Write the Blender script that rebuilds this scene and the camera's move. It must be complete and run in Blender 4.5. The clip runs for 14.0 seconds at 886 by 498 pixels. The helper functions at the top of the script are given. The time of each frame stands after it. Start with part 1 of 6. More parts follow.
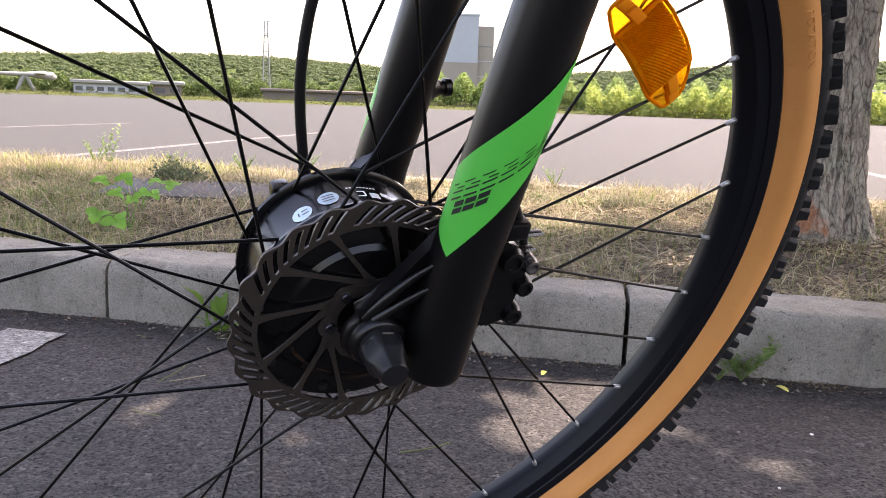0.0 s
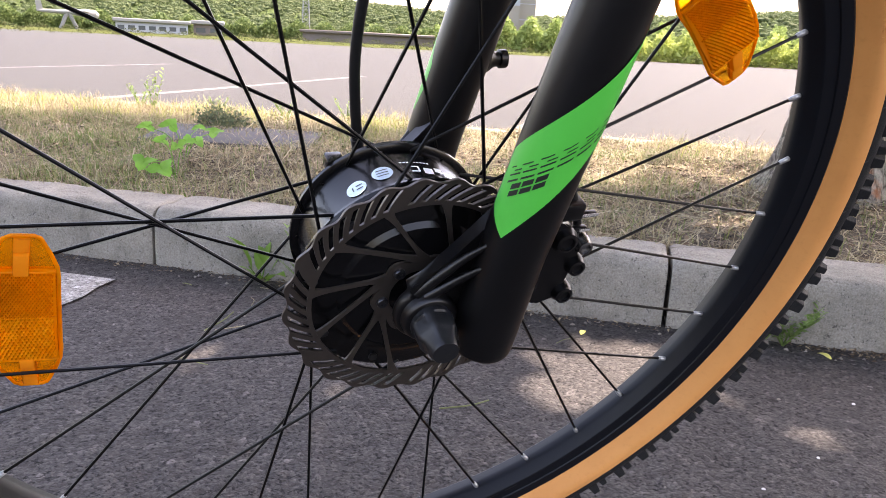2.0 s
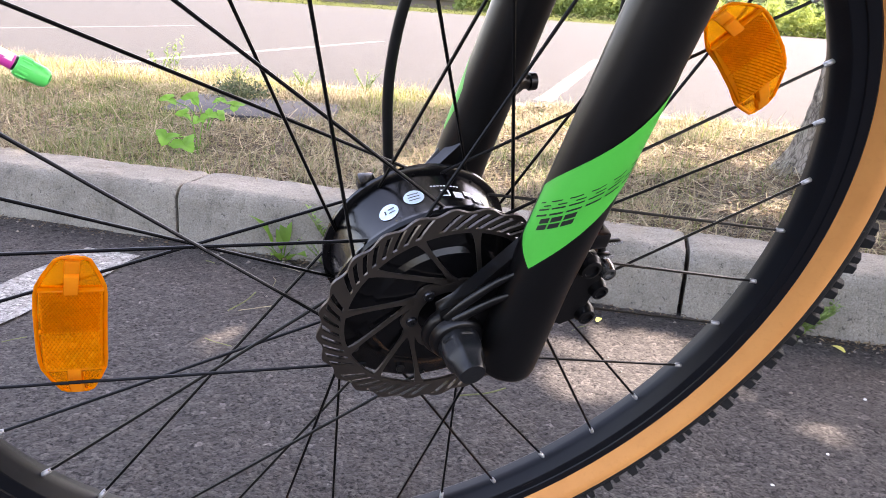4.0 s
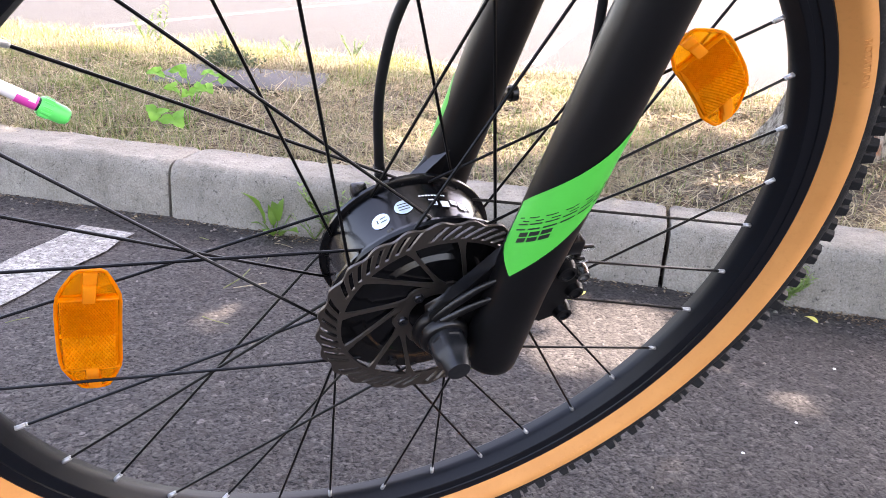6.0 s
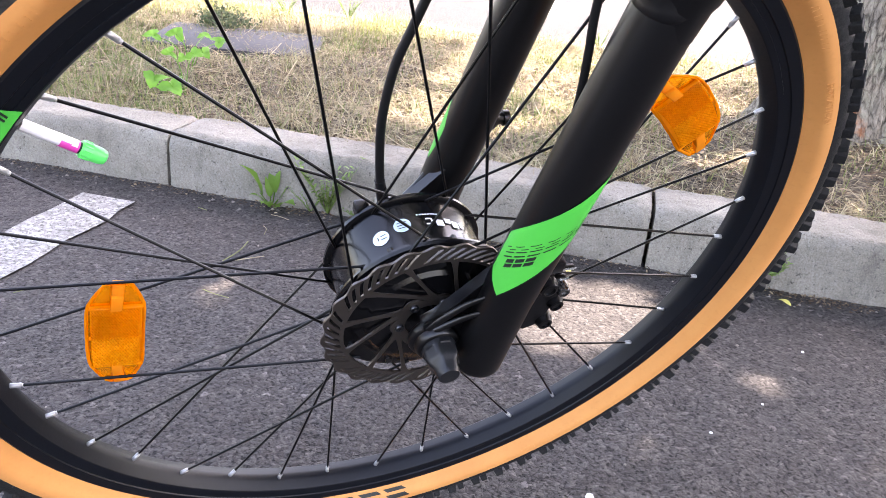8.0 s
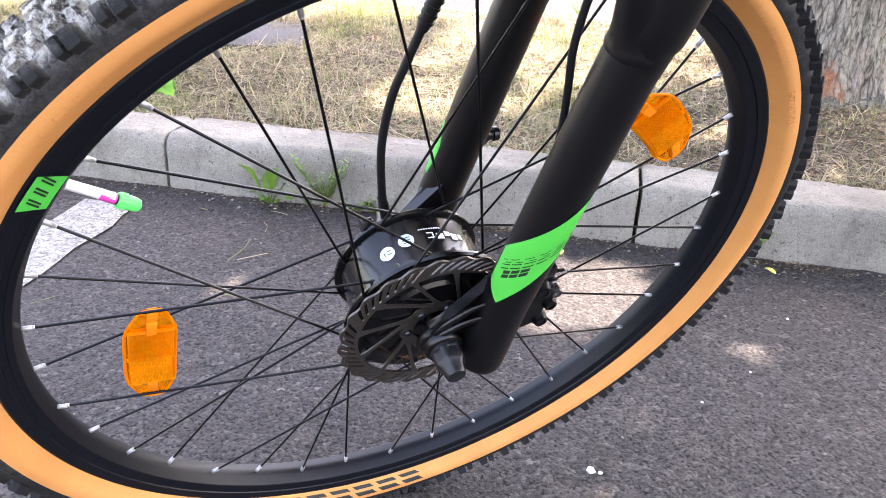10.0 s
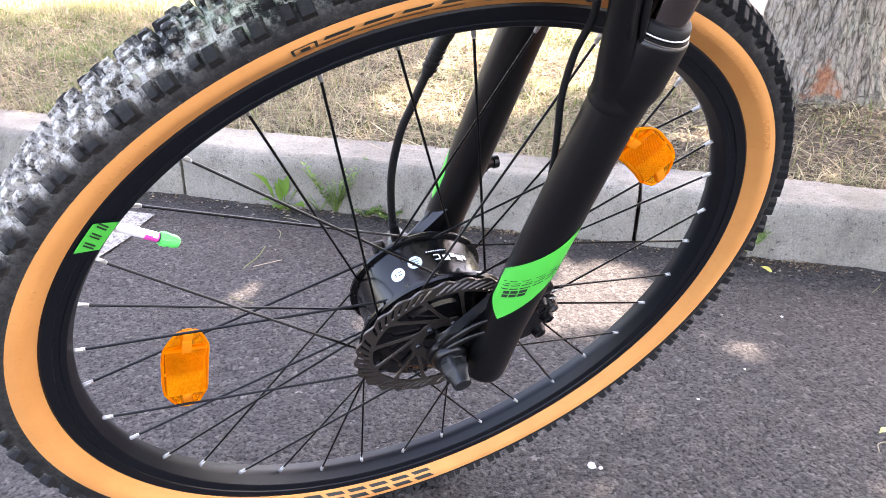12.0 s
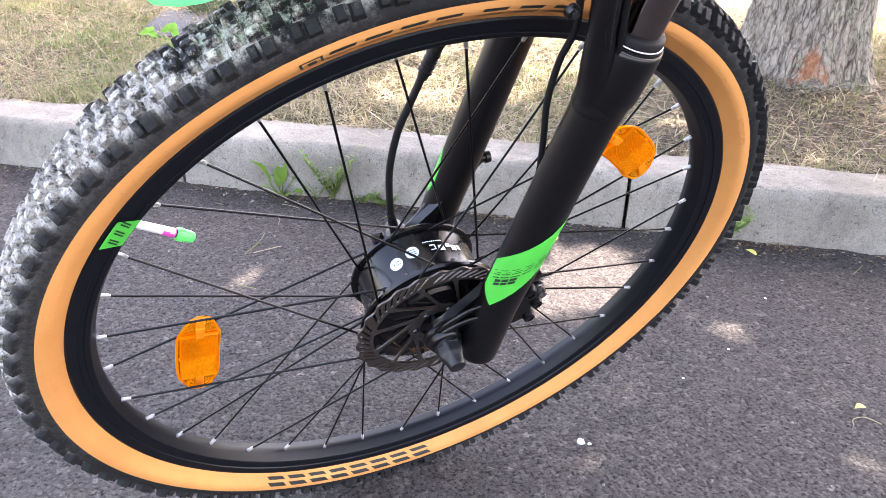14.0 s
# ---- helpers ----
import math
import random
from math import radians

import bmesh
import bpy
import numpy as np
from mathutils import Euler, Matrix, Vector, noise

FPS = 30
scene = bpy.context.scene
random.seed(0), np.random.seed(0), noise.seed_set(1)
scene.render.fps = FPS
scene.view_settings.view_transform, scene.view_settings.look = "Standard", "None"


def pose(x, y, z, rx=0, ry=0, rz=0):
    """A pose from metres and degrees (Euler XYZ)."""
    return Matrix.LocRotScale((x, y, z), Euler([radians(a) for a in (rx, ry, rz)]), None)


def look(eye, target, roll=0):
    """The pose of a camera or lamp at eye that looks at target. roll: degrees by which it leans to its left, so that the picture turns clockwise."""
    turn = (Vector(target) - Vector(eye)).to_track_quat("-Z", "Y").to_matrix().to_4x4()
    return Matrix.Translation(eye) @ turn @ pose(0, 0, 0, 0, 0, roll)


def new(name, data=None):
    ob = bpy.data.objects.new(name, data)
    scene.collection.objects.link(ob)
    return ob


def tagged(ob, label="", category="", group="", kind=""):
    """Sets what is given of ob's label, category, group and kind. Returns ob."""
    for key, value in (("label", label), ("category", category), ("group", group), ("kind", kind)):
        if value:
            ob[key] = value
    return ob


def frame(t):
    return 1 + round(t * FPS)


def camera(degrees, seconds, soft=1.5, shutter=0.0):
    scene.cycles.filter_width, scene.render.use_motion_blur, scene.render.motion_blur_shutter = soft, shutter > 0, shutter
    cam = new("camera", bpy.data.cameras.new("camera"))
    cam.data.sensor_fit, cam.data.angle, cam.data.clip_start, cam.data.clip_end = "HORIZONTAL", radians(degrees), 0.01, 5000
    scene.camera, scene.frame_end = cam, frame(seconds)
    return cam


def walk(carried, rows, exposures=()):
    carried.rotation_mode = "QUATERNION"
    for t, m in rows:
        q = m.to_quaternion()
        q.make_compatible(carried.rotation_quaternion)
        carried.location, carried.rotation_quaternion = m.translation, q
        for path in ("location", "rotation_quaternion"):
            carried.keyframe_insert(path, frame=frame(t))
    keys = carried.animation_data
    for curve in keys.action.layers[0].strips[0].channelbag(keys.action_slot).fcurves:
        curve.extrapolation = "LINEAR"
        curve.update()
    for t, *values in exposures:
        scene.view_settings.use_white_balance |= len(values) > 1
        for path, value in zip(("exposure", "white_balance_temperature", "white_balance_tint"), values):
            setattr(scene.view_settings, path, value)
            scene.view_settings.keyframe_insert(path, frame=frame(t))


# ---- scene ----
# ---- camera and walk ----
cam = camera(60.3, 14.0, soft=0.65)
PATH = [
    (0, -0.1313, -0.4387, 0.4371, 79.19, -1.99, -23.49),
    (0.5, -0.1320, -0.4357, 0.4373, 78.39, -2.22, -22.89),
    (1, -0.1332, -0.4355, 0.4416, 76.71, -2.62, -22.42),
    (1.5, -0.1336, -0.4341, 0.4465, 75.59, -2.50, -21.79),
    (2, -0.1393, -0.4315, 0.4539, 75.03, -2.74, -20.54),
    (2.5, -0.1445, -0.4288, 0.4618, 74.60, -3.21, -19.48),
    (3, -0.1477, -0.4288, 0.4730, 73.70, -3.57, -19.30),
    (5.5, -0.1569, -0.4517, 0.5152, 70.45, -2.95, -19.53),
    (6, -0.1610, -0.4578, 0.5286, 69.42, -3.34, -20.09),
    (6.5, -0.1643, -0.4623, 0.5405, 68.40, -4.24, -20.37),
    (7, -0.1650, -0.4666, 0.5504, 67.36, -6.17, -19.77),
    (7.5, -0.1692, -0.4745, 0.5668, 66.32, -5.22, -19.84),
    (8, -0.1771, -0.4826, 0.5855, 65.94, -4.79, -20.27),
    (10.5, -0.2005, -0.5197, 0.6447, 63.67, -1.88, -22.04),
    (11, -0.2048, -0.5319, 0.6580, 63.69, -1.79, -21.87),
    (11.5, -0.2063, -0.5400, 0.6675, 63.23, -1.44, -21.82),
    (12, -0.2105, -0.5462, 0.6793, 63.23, -1.16, -21.82),
    (12.5, -0.2152, -0.5513, 0.6903, 63.40, -0.94, -21.85),
    (13, -0.2190, -0.5563, 0.6961, 62.87, -0.60, -21.68),
    (13.5, -0.2221, -0.5662, 0.7001, 62.05, -0.70, -21.84),
    (14, -0.2240, -0.5771, 0.7061, 61.81, -1.03, -22.32),
]
EXPOSURES = [(0.0, 2.72, 8150, 25), (1.5, 2.97, 8150, 25), (3.0, 3.17, 8100, 25), (6.5, 3.60, 7950, 25), (8.0, 3.72, 7850, 24), (11.0, 3.92, 7850, 24), (14.0, 3.95, 7850, 24)]
walk(cam, [(t, pose(x, y, z, rx, ry, rz)) for t, x, y, z, rx, ry, rz in PATH], EXPOSURES)

# ---- the plan: a kerb line (u along it, v away across the verge) ----
KX, KY = 0.675, 0.590
UX, UY = 0.8307, -0.5568
KERB_TURN = math.degrees(math.atan2(UY, UX))
KERB_H, KERB_W = 0.115, 0.15


def uv(u, v, z=0.0):
    return Vector((KX + u * UX - v * UY, KY + u * UY + v * UX, z))


def kerb_frame(u=0.0, v=0.0, z=0.0, turn=0.0):
    p = uv(u, v, z)
    return pose(p.x, p.y, p.z, 0, 0, KERB_TURN + turn)


# the wheel stands turned and leaning; its frame: x in the wheel's plane, y along the axle, z up in the plane
UP = Vector((0.0654, 0.3794, 0.9229)).normalized()
ALONG = (Vector((1, 0, 0)) - UP.x * UP).normalized()
ACROSS = UP.cross(ALONG)
HUB_HEIGHT = 0.3284
WHEEL_POSE = Matrix.Translation((0, 0, HUB_HEIGHT)) @ Matrix((ALONG, ACROSS, UP)).to_4x4()

# ---- world, sun ----
SUN_ELEVATION, SUN_AZIMUTH = 56.0, 8.0      # azimuth: degrees from x towards y, where the sun stands
world = bpy.data.worlds.new("world")
scene.world = world
world.use_nodes = True
wn = world.node_tree.nodes
sky = wn.new("ShaderNodeTexSky")
sky.sky_type = 'NISHITA'
sky.sun_disc = False
sky.sun_elevation = radians(SUN_ELEVATION)
sky.sun_rotation = radians(90 - SUN_AZIMUTH)
sky.dust_density = 3.0
sky.air_density = 1.0
world.node_tree.links.new(sky.outputs[0], wn["Background"].inputs[0])
wn["Background"].inputs[1].default_value = 0.15
sun = new("sun", bpy.data.lights.new("sun", "SUN"))
sun.data.energy, sun.data.angle, sun.data.color = 2.8, radians(0.45), (0.97, 0.985, 0.975)
sun_way = Vector((math.cos(radians(SUN_AZIMUTH)) * math.cos(radians(SUN_ELEVATION)),
                  math.sin(radians(SUN_AZIMUTH)) * math.cos(radians(SUN_ELEVATION)), math.sin(radians(SUN_ELEVATION))))
sun.matrix_world = look(sun_way * 50, (0, 0, 0))


# ---- materials ----
def node_material(name):
    m = bpy.data.materials.new(name)
    m.use_nodes = True
    t = m.node_tree
    return m, t.nodes, t.links, t.nodes["Principled BSDF"]


def coords(n, l, scale=(1, 1, 1), space="Object"):
    tc, mp = n.new("ShaderNodeTexCoord"), n.new("ShaderNodeMapping")
    mp.inputs["Scale"].default_value = scale
    l.new(tc.outputs[space], mp.inputs["Vector"])
    return mp.outputs[0]


def noise_node(n, l, vec, scale, detail=4, rough=0.6):
    t = n.new("ShaderNodeTexNoise")
    t.inputs["Scale"].default_value, t.inputs["Detail"].default_value, t.inputs["Roughness"].default_value = scale, detail, rough
    l.new(vec, t.inputs["Vector"])
    return t.outputs["Fac"]


def ramp(n, l, fac, stops):
    r = n.new("ShaderNodeValToRGB")
    e = r.color_ramp.elements
    e[0].position, e[0].color = stops[0][0], (*stops[0][1], 1)
    e[1].position, e[1].color = stops[-1][0], (*stops[-1][1], 1)
    for p, c in stops[1:-1]:
        e.new(p).color = (*c, 1)
    l.new(fac, r.inputs[0])
    return r.outputs[0]


def mix(n, l, fac, a, b, mode="MIX"):
    m = n.new("ShaderNodeMix")
    m.data_type, m.blend_type = "RGBA", mode
    for sock, v in ((m.inputs[0], fac), (m.inputs[6], a), (m.inputs[7], b)):
        if isinstance(v, (int, float)):
            sock.default_value = v
        elif isinstance(v, tuple):
            sock.default_value = (*v, 1)
        else:
            l.new(v, sock)
    return m.outputs[2]


def bump(n, l, height, strength, distance, below=None):
    b = n.new("ShaderNodeBump")
    b.inputs["Strength"].default_value, b.inputs["Distance"].default_value = strength, distance
    l.new(height, b.inputs["Height"])
    if below is not None:
        l.new(below, b.inputs["Normal"])
    return b.outputs[0]


def plain(name, color, rough=0.5, metal=0.0, vary=0.12, scale=40.0, bumps=0.0, coat=0.0, spec=0.5):
    """A surface with slight mottling, uneven gloss and fine relief."""
    m, n, l, p = node_material(name)
    v = coords(n, l)
    a, b = noise_node(n, l, v, scale), noise_node(n, l, v, scale * 9, 3)
    dark, light = tuple(c * (1 - vary) for c in color), tuple(min(1, c * (1 + vary)) for c in color)
    c1 = ramp(n, l, a, [(0.3, dark), (0.7, light)])
    l.new(mix(n, l, b, c1, tuple(min(1, c * 1.06) for c in color)), p.inputs["Base Color"])
    r = ramp(n, l, b, [(0.25, (rough * 0.85,) * 3), (0.75, (min(1, rough * 1.15),) * 3)])
    l.new(r, p.inputs["Roughness"])
    p.inputs["Metallic"].default_value, p.inputs["Coat Weight"].default_value = metal, coat
    p.inputs["Specular IOR Level"].default_value = spec
    if bumps:
        l.new(bump(n, l, b, bumps, 0.001), p.inputs["Normal"])
    return m


def asphalt_material(name, dark, light, stone, gloss=0.85, spec=0.15, grit=1.0):
    m, n, l, p = node_material(name)
    v = coords(n, l)
    big, mid, fine = noise_node(n, l, v, 1.6, 5), noise_node(n, l, v, 14, 5), noise_node(n, l, v, 420, 3)
    vo = n.new("ShaderNodeTexVoronoi")
    vo.inputs["Scale"].default_value = 125
    wob = n.new("ShaderNodeTexNoise")
    wob.inputs["Scale"].default_value, wob.inputs["Detail"].default_value = 160, 4
    l.new(v, wob.inputs["Vector"])
    v2 = mix(n, l, 0.009, v, wob.outputs["Color"], "ADD")
    l.new(v2, vo.inputs["Vector"])
    vf = n.new("ShaderNodeTexVoronoi")
    vf.feature = 'DISTANCE_TO_EDGE'
    vf.inputs["Scale"].default_value = 125
    l.new(v2, vf.inputs["Vector"])
    base = ramp(n, l, mid, [(0.2, dark), (0.8, light)])
    base = mix(n, l, ramp(n, l, big, [(0.35, (0, 0, 0)), (0.65, (0.5,) * 3)]), base, light)
    sep = n.new("ShaderNodeSeparateColor")
    l.new(vo.outputs["Color"], sep.inputs[0])
    pick = ramp(n, l, sep.outputs[0], [(0.35, (0, 0, 0)), (1.0, (0.55,) * 3)])
    base = mix(n, l, pick, base, stone)
    rare = ramp(n, l, sep.outputs[1], [(0.990, (0, 0, 0)), (0.996, (0.5,) * 3)])
    base = mix(n, l, rare, base, tuple(min(0.6, 3.2 * c) for c in light))
    # pits get no relief here: their dark is put into the colour
    pits = ramp(n, l, noise_node(n, l, v, 185, 3, 0.6), [(0.385, (0.05,) * 3), (0.445, (0.85,) * 3), (0.58, (1.05,) * 3), (0.70, (1.5,) * 3)])
    tone = ramp(n, l, sep.outputs[2], [(0.0, (0.68,) * 3), (0.6, (1.0,) * 3), (1.0, (1.4,) * 3)])
    joint = ramp(n, l, vf.outputs[0], [(0.015, (0.62,) * 3), (0.10, (1.0,) * 3)])
    pits = mix(n, l, 1.0, pits, mix(n, l, 1.0, tone, joint, "MULTIPLY"), "MULTIPLY")
    grain = mix(n, l, 1.0, pits, ramp(n, l, fine, [(0.3, (0.75,) * 3), (0.7, (1.25,) * 3)]), "MULTIPLY")
    grain = mix(n, l, grit, (1.0, 1.0, 1.0), grain)
    l.new(mix(n, l, 1.0, base, grain, "MULTIPLY"), p.inputs["Base Color"])
    p.inputs["Roughness"].default_value, p.inputs["Specular IOR Level"].default_value = gloss, spec
    lump = noise_node(n, l, v, 110, 2, 0.5)
    h1 = bump(n, l, vf.outputs[0], 0.6, 0.004)
    l.new(bump(n, l, fine, 0.4, 0.0014, bump(n, l, lump, 0.5, 0.004, h1)), p.inputs["Normal"])
    return m


def concrete_material(name, dark, light, stain):
    m, n, l, p = node_material(name)
    v = coords(n, l, space="Object")
    big, mid, fine = noise_node(n, l, v, 4, 6, 0.65), noise_node(n, l, v, 30, 6), noise_node(n, l, v, 300, 3)
    info = n.new("ShaderNodeObjectInfo")
    base = mix(n, l, mid, dark, light)
    base = mix(n, l, ramp(n, l, big, [(0.42, (0, 0, 0)), (0.64, (0.60,) * 3)]), base, stain)
    drip = noise_node(n, l, coords(n, l, (1, 1, 0.25)), 22, 6, 0.75)
    base = mix(n, l, ramp(n, l, drip, [(0.54, (0, 0, 0)), (0.70, (0.5,) * 3)]), base, tuple(c * 0.62 for c in stain))
    specks = noise_node(n, l, v, 95, 5, 0.8)
    base = mix(n, l, ramp(n, l, specks, [(0.34, (0.85,) * 3), (0.42, (0,) * 3)]), base, tuple(c * 0.4 for c in stain))
    base = mix(n, l, 1.0, base, ramp(n, l, fine, [(0.3, (0.74,) * 3), (0.7, (1.22,) * 3)]), "MULTIPLY")
    tint = ramp(n, l, info.outputs["Random"], [(0, (0.86,) * 3), (1, (1.0, 0.99, 0.97))])
    l.new(mix(n, l, 1.0, base, tint, "MULTIPLY"), p.inputs["Base Color"])
    p.inputs["Roughness"].default_value = 0.9
    l.new(bump(n, l, fine, 0.8, 0.002, bump(n, l, specks, 0.8, 0.004, bump(n, l, mid, 0.7, 0.008))), p.inputs["Normal"])
    return m


def blades_material(name, stops, rough=0.7, trans=0.0):
    """Each blade or leaf takes its own tint."""
    m, n, l, p = node_material(name)
    g = n.new("ShaderNodeNewGeometry")
    c = ramp(n, l, g.outputs["Random Per Island"], stops)
    w = noise_node(n, l, coords(n, l), 25)
    c = mix(n, l, 1.0, c, ramp(n, l, w, [(0.3, (0.75,) * 3), (0.7, (1.1,) * 3)]), "MULTIPLY")
    l.new(c, p.inputs["Base Color"])
    p.inputs["Roughness"].default_value = rough
    p.inputs["Specular IOR Level"].default_value = 0.3
    if trans:
        tr = n.new("ShaderNodeBsdfTranslucent")
        l.new(c, tr.inputs[0])
        ms = n.new("ShaderNodeMixShader")
        ms.inputs[0].default_value = trans
        l.new(p.outputs[0], ms.inputs[1])
        l.new(tr.outputs[0], ms.inputs[2])
        l.new(ms.outputs[0], n["Material Output"].inputs[0])
    return m


ASPHALT = asphalt_material("asphalt", (0.0450, 0.0402, 0.0376), (0.0555, 0.0496, 0.0464), (0.090, 0.0805, 0.0752), 0.74, 0.17, 0.82)
LOT_ASPHALT = asphalt_material("lot asphalt", (0.0385, 0.0383, 0.0382), (0.0470, 0.0467, 0.0465), (0.060, 0.0598, 0.0595))
CONCRETE = concrete_material("kerb concrete", (0.188, 0.172, 0.144), (0.33, 0.304, 0.260), (0.125, 0.112, 0.091))
ROAD_PAINT = asphalt_material("worn road paint", (0.24, 0.23, 0.215), (0.38, 0.37, 0.35), (0.16, 0.154, 0.146), grit=0.6)
LOT_PAINT = asphalt_material("faded lot paint", (0.125, 0.123, 0.118), (0.175, 0.172, 0.165), (0.10, 0.10, 0.098))
SOIL = asphalt_material("dry soil", (0.065, 0.050, 0.036), (0.13, 0.103, 0.074), (0.21, 0.172, 0.126))
FORK_PAINT = plain("satin black fork paint", (0.0020, 0.0019, 0.0022), 0.33, 0.0, 0.15, 30, 0.04, spec=0.40)
RIM_BLACK = plain("anodised black rim", (0.0034, 0.0042, 0.0062), 0.42, 0.0, 0.15, 60, 0.04, spec=0.20)
MOTOR_BLACK = plain("painted black motor shell", (0.0022, 0.0022, 0.0026), 0.20, 0.0, 0.2, 50, 0.06, spec=0.30)
SPOKE_BLACK = plain("black steel spoke", (0.0025, 0.0025, 0.0027), 0.34, 0.0, 0.1, 80, spec=0.16)
RUBBER = plain("black tyre rubber", (0.020, 0.020, 0.021), 0.72, 0.0, 0.3, 60, 0.3, spec=0.35)
CAP_RUBBER = plain("dark rubber cap", (0.0075, 0.0080, 0.0092), 0.36, 0.0, 0.2, 60, 0.1, spec=0.35)
STEEL = plain("brushed rotor steel", (0.112, 0.095, 0.084), 0.40, 0.9, 0.12, 120, 0.1)
BOLT = plain("dark steel bolt", (0.06, 0.06, 0.065), 0.3, 0.9, 0.1, 200)
SILVER_BOLT = plain("bright steel bolt", (0.17, 0.165, 0.16), 0.24, 0.9, 0.1, 200)
SEAL = plain("matt black seal rubber", (0.0030, 0.0030, 0.0033), 0.6, 0.0, 0.1, 100, spec=0.2)
NICKEL = plain("nickel plated brass", (0.62, 0.60, 0.58), 0.26, 0.7, 0.05, 200)
NIPPLE = plain("plain silver nipple", (0.36, 0.355, 0.35), 0.34, 0.6, 0.03, 12)
CHROME = plain("chromed stanchion", (0.24, 0.20, 0.185), 0.07, 1.0, 0.08, 40)
GREEN = plain("bright green film", (0.024, 0.40, 0.050), 0.38, 0.0, 0.05, 60)
GREEN_GLOSS = plain("glossy green plastic", (0.02, 0.62, 0.16), 0.18, 0.0, 0.05, 30, coat=0.5)
GREEN_CAP = plain("green valve cap plastic", (0.04, 0.60, 0.12), 0.35, 0.0, 0.05, 200)
INK = plain("black print and hole dark", (0.012, 0.014, 0.012), 0.4, 0.0, 0.05, 100)
WHITE_INK = plain("white print", (0.62, 0.63, 0.64), 0.4, 0.0, 0.05, 100)
STICKER = plain("pale holographic sticker", (0.55, 0.68, 0.78), 0.25, 0.2, 0.1, 400)
TUBE_WHITE = plain("milky valve tube", (0.62, 0.60, 0.60), 0.35, 0.0, 0.05, 200)
MAGENTA = plain("magenta band", (0.60, 0.05, 0.30), 0.35, 0.0, 0.08, 200)
CABLE = plain("black cable sheath", (0.006, 0.006, 0.0065), 0.5, 0.0, 0.1, 100, spec=0.25)


def tan_material():
    m, n, l, p = node_material("tan tyre sidewall")
    v = coords(n, l)
    a, b = noise_node(n, l, v, 14, 5), noise_node(n, l, v, 240, 3)
    c = ramp(n, l, a, [(0.3, (0.505, 0.207, 0.060)), (0.7, (0.595, 0.256, 0.078))])
    c = mix(n, l, ramp(n, l, b, [(0.55, (0, 0, 0)), (0.8, (0.4,) * 3)]), c, (0.44, 0.185, 0.052))
    l.new(c, p.inputs["Base Color"])
    p.inputs["Roughness"].default_value = 0.62
    p.inputs["Specular IOR Level"].default_value = 0.35
    l.new(bump(n, l, b, 0.15, 0.0005), p.inputs["Normal"])
    return m


def dusty_rubber_material(name, cake):
    """Tread rubber with pale dried mud, caked on the stretch that last rolled through it; cake: how thickly."""
    m, n, l, p = node_material(name)
    v = coords(n, l)
    a, b = noise_node(n, l, v, 38, 8, 0.78), noise_node(n, l, v, 330, 5, 0.8)
    s1 = noise_node(n, l, coords(n, l, (1, 0.6, 1)), 200, 6, 0.85)
    tc = n.new("ShaderNodeTexCoord")
    sep = n.new("ShaderNodeSeparateXYZ")
    l.new(tc.outputs["Object"], sep.inputs[0])
    at = n.new("ShaderNodeMath")
    at.operation = 'ARCTAN2'
    l.new(sep.outputs[2], at.inputs[0])
    l.new(sep.outputs[0], at.inputs[1])
    mr = n.new("ShaderNodeMapRange")
    mr.inputs["From Min"].default_value, mr.inputs["From Max"].default_value = -math.pi, math.pi
    l.new(at.outputs[0], mr.inputs[0])
    zone = ramp(n, l, mr.outputs[0], [(0.0, (0.66,) * 3), (0.07, (0.50,) * 3), (0.30, (0.30,) * 3), (0.52, (0.38,) * 3), (0.62, (0.58,) * 3), (0.70, (0.50,) * 3), (0.80, (0.58,) * 3), (0.87, (0.70,) * 3), (0.93, (0.84,) * 3), (0.99, (0.70,) * 3)])
    yy = n.new("ShaderNodeMath")
    yy.operation = 'ABSOLUTE'
    l.new(sep.outputs[1], yy.inputs[0])
    crown = ramp(n, l, yy.outputs[0], [(0.0175, (1,) * 3), (0.0245, (0.0,) * 3)])
    add = n.new("ShaderNodeMath")
    add.operation = 'ADD'
    l.new(a, add.inputs[0])
    l.new(zone, add.inputs[1])
    half = n.new("ShaderNodeMath")
    half.operation, half.inputs[1].default_value = 'MULTIPLY', 0.5
    l.new(add.outputs[0], half.inputs[0])
    mud = ramp(n, l, half.outputs[0], [(0.53 - cake / 2, (0,) * 3), (0.575 - cake / 2, (1,) * 3)])
    mud = mix(n, l, 1.0, mud, ramp(n, l, s1, [(0.40, (0.10,) * 3), (0.53, (1,) * 3)]), "MULTIPLY")
    mud = mix(n, l, 1.0, mud, crown, "MULTIPLY")
    rub = ramp(n, l, b, [(0.3, (0.005,) * 3), (0.60, (0.0100, 0.0098, 0.0104)), (0.78, (0.026, 0.0255, 0.0255))])
    l.new(mix(n, l, mud, rub, ramp(n, l, b, [(0.35, (0.24, 0.222, 0.195)), (0.65, (0.52, 0.488, 0.435))])), p.inputs["Base Color"])
    p.inputs["Roughness"].default_value = 0.8
    p.inputs["Specular IOR Level"].default_value = 0.25
    l.new(bump(n, l, s1, 0.5, 0.0008), p.inputs["Normal"])
    return m


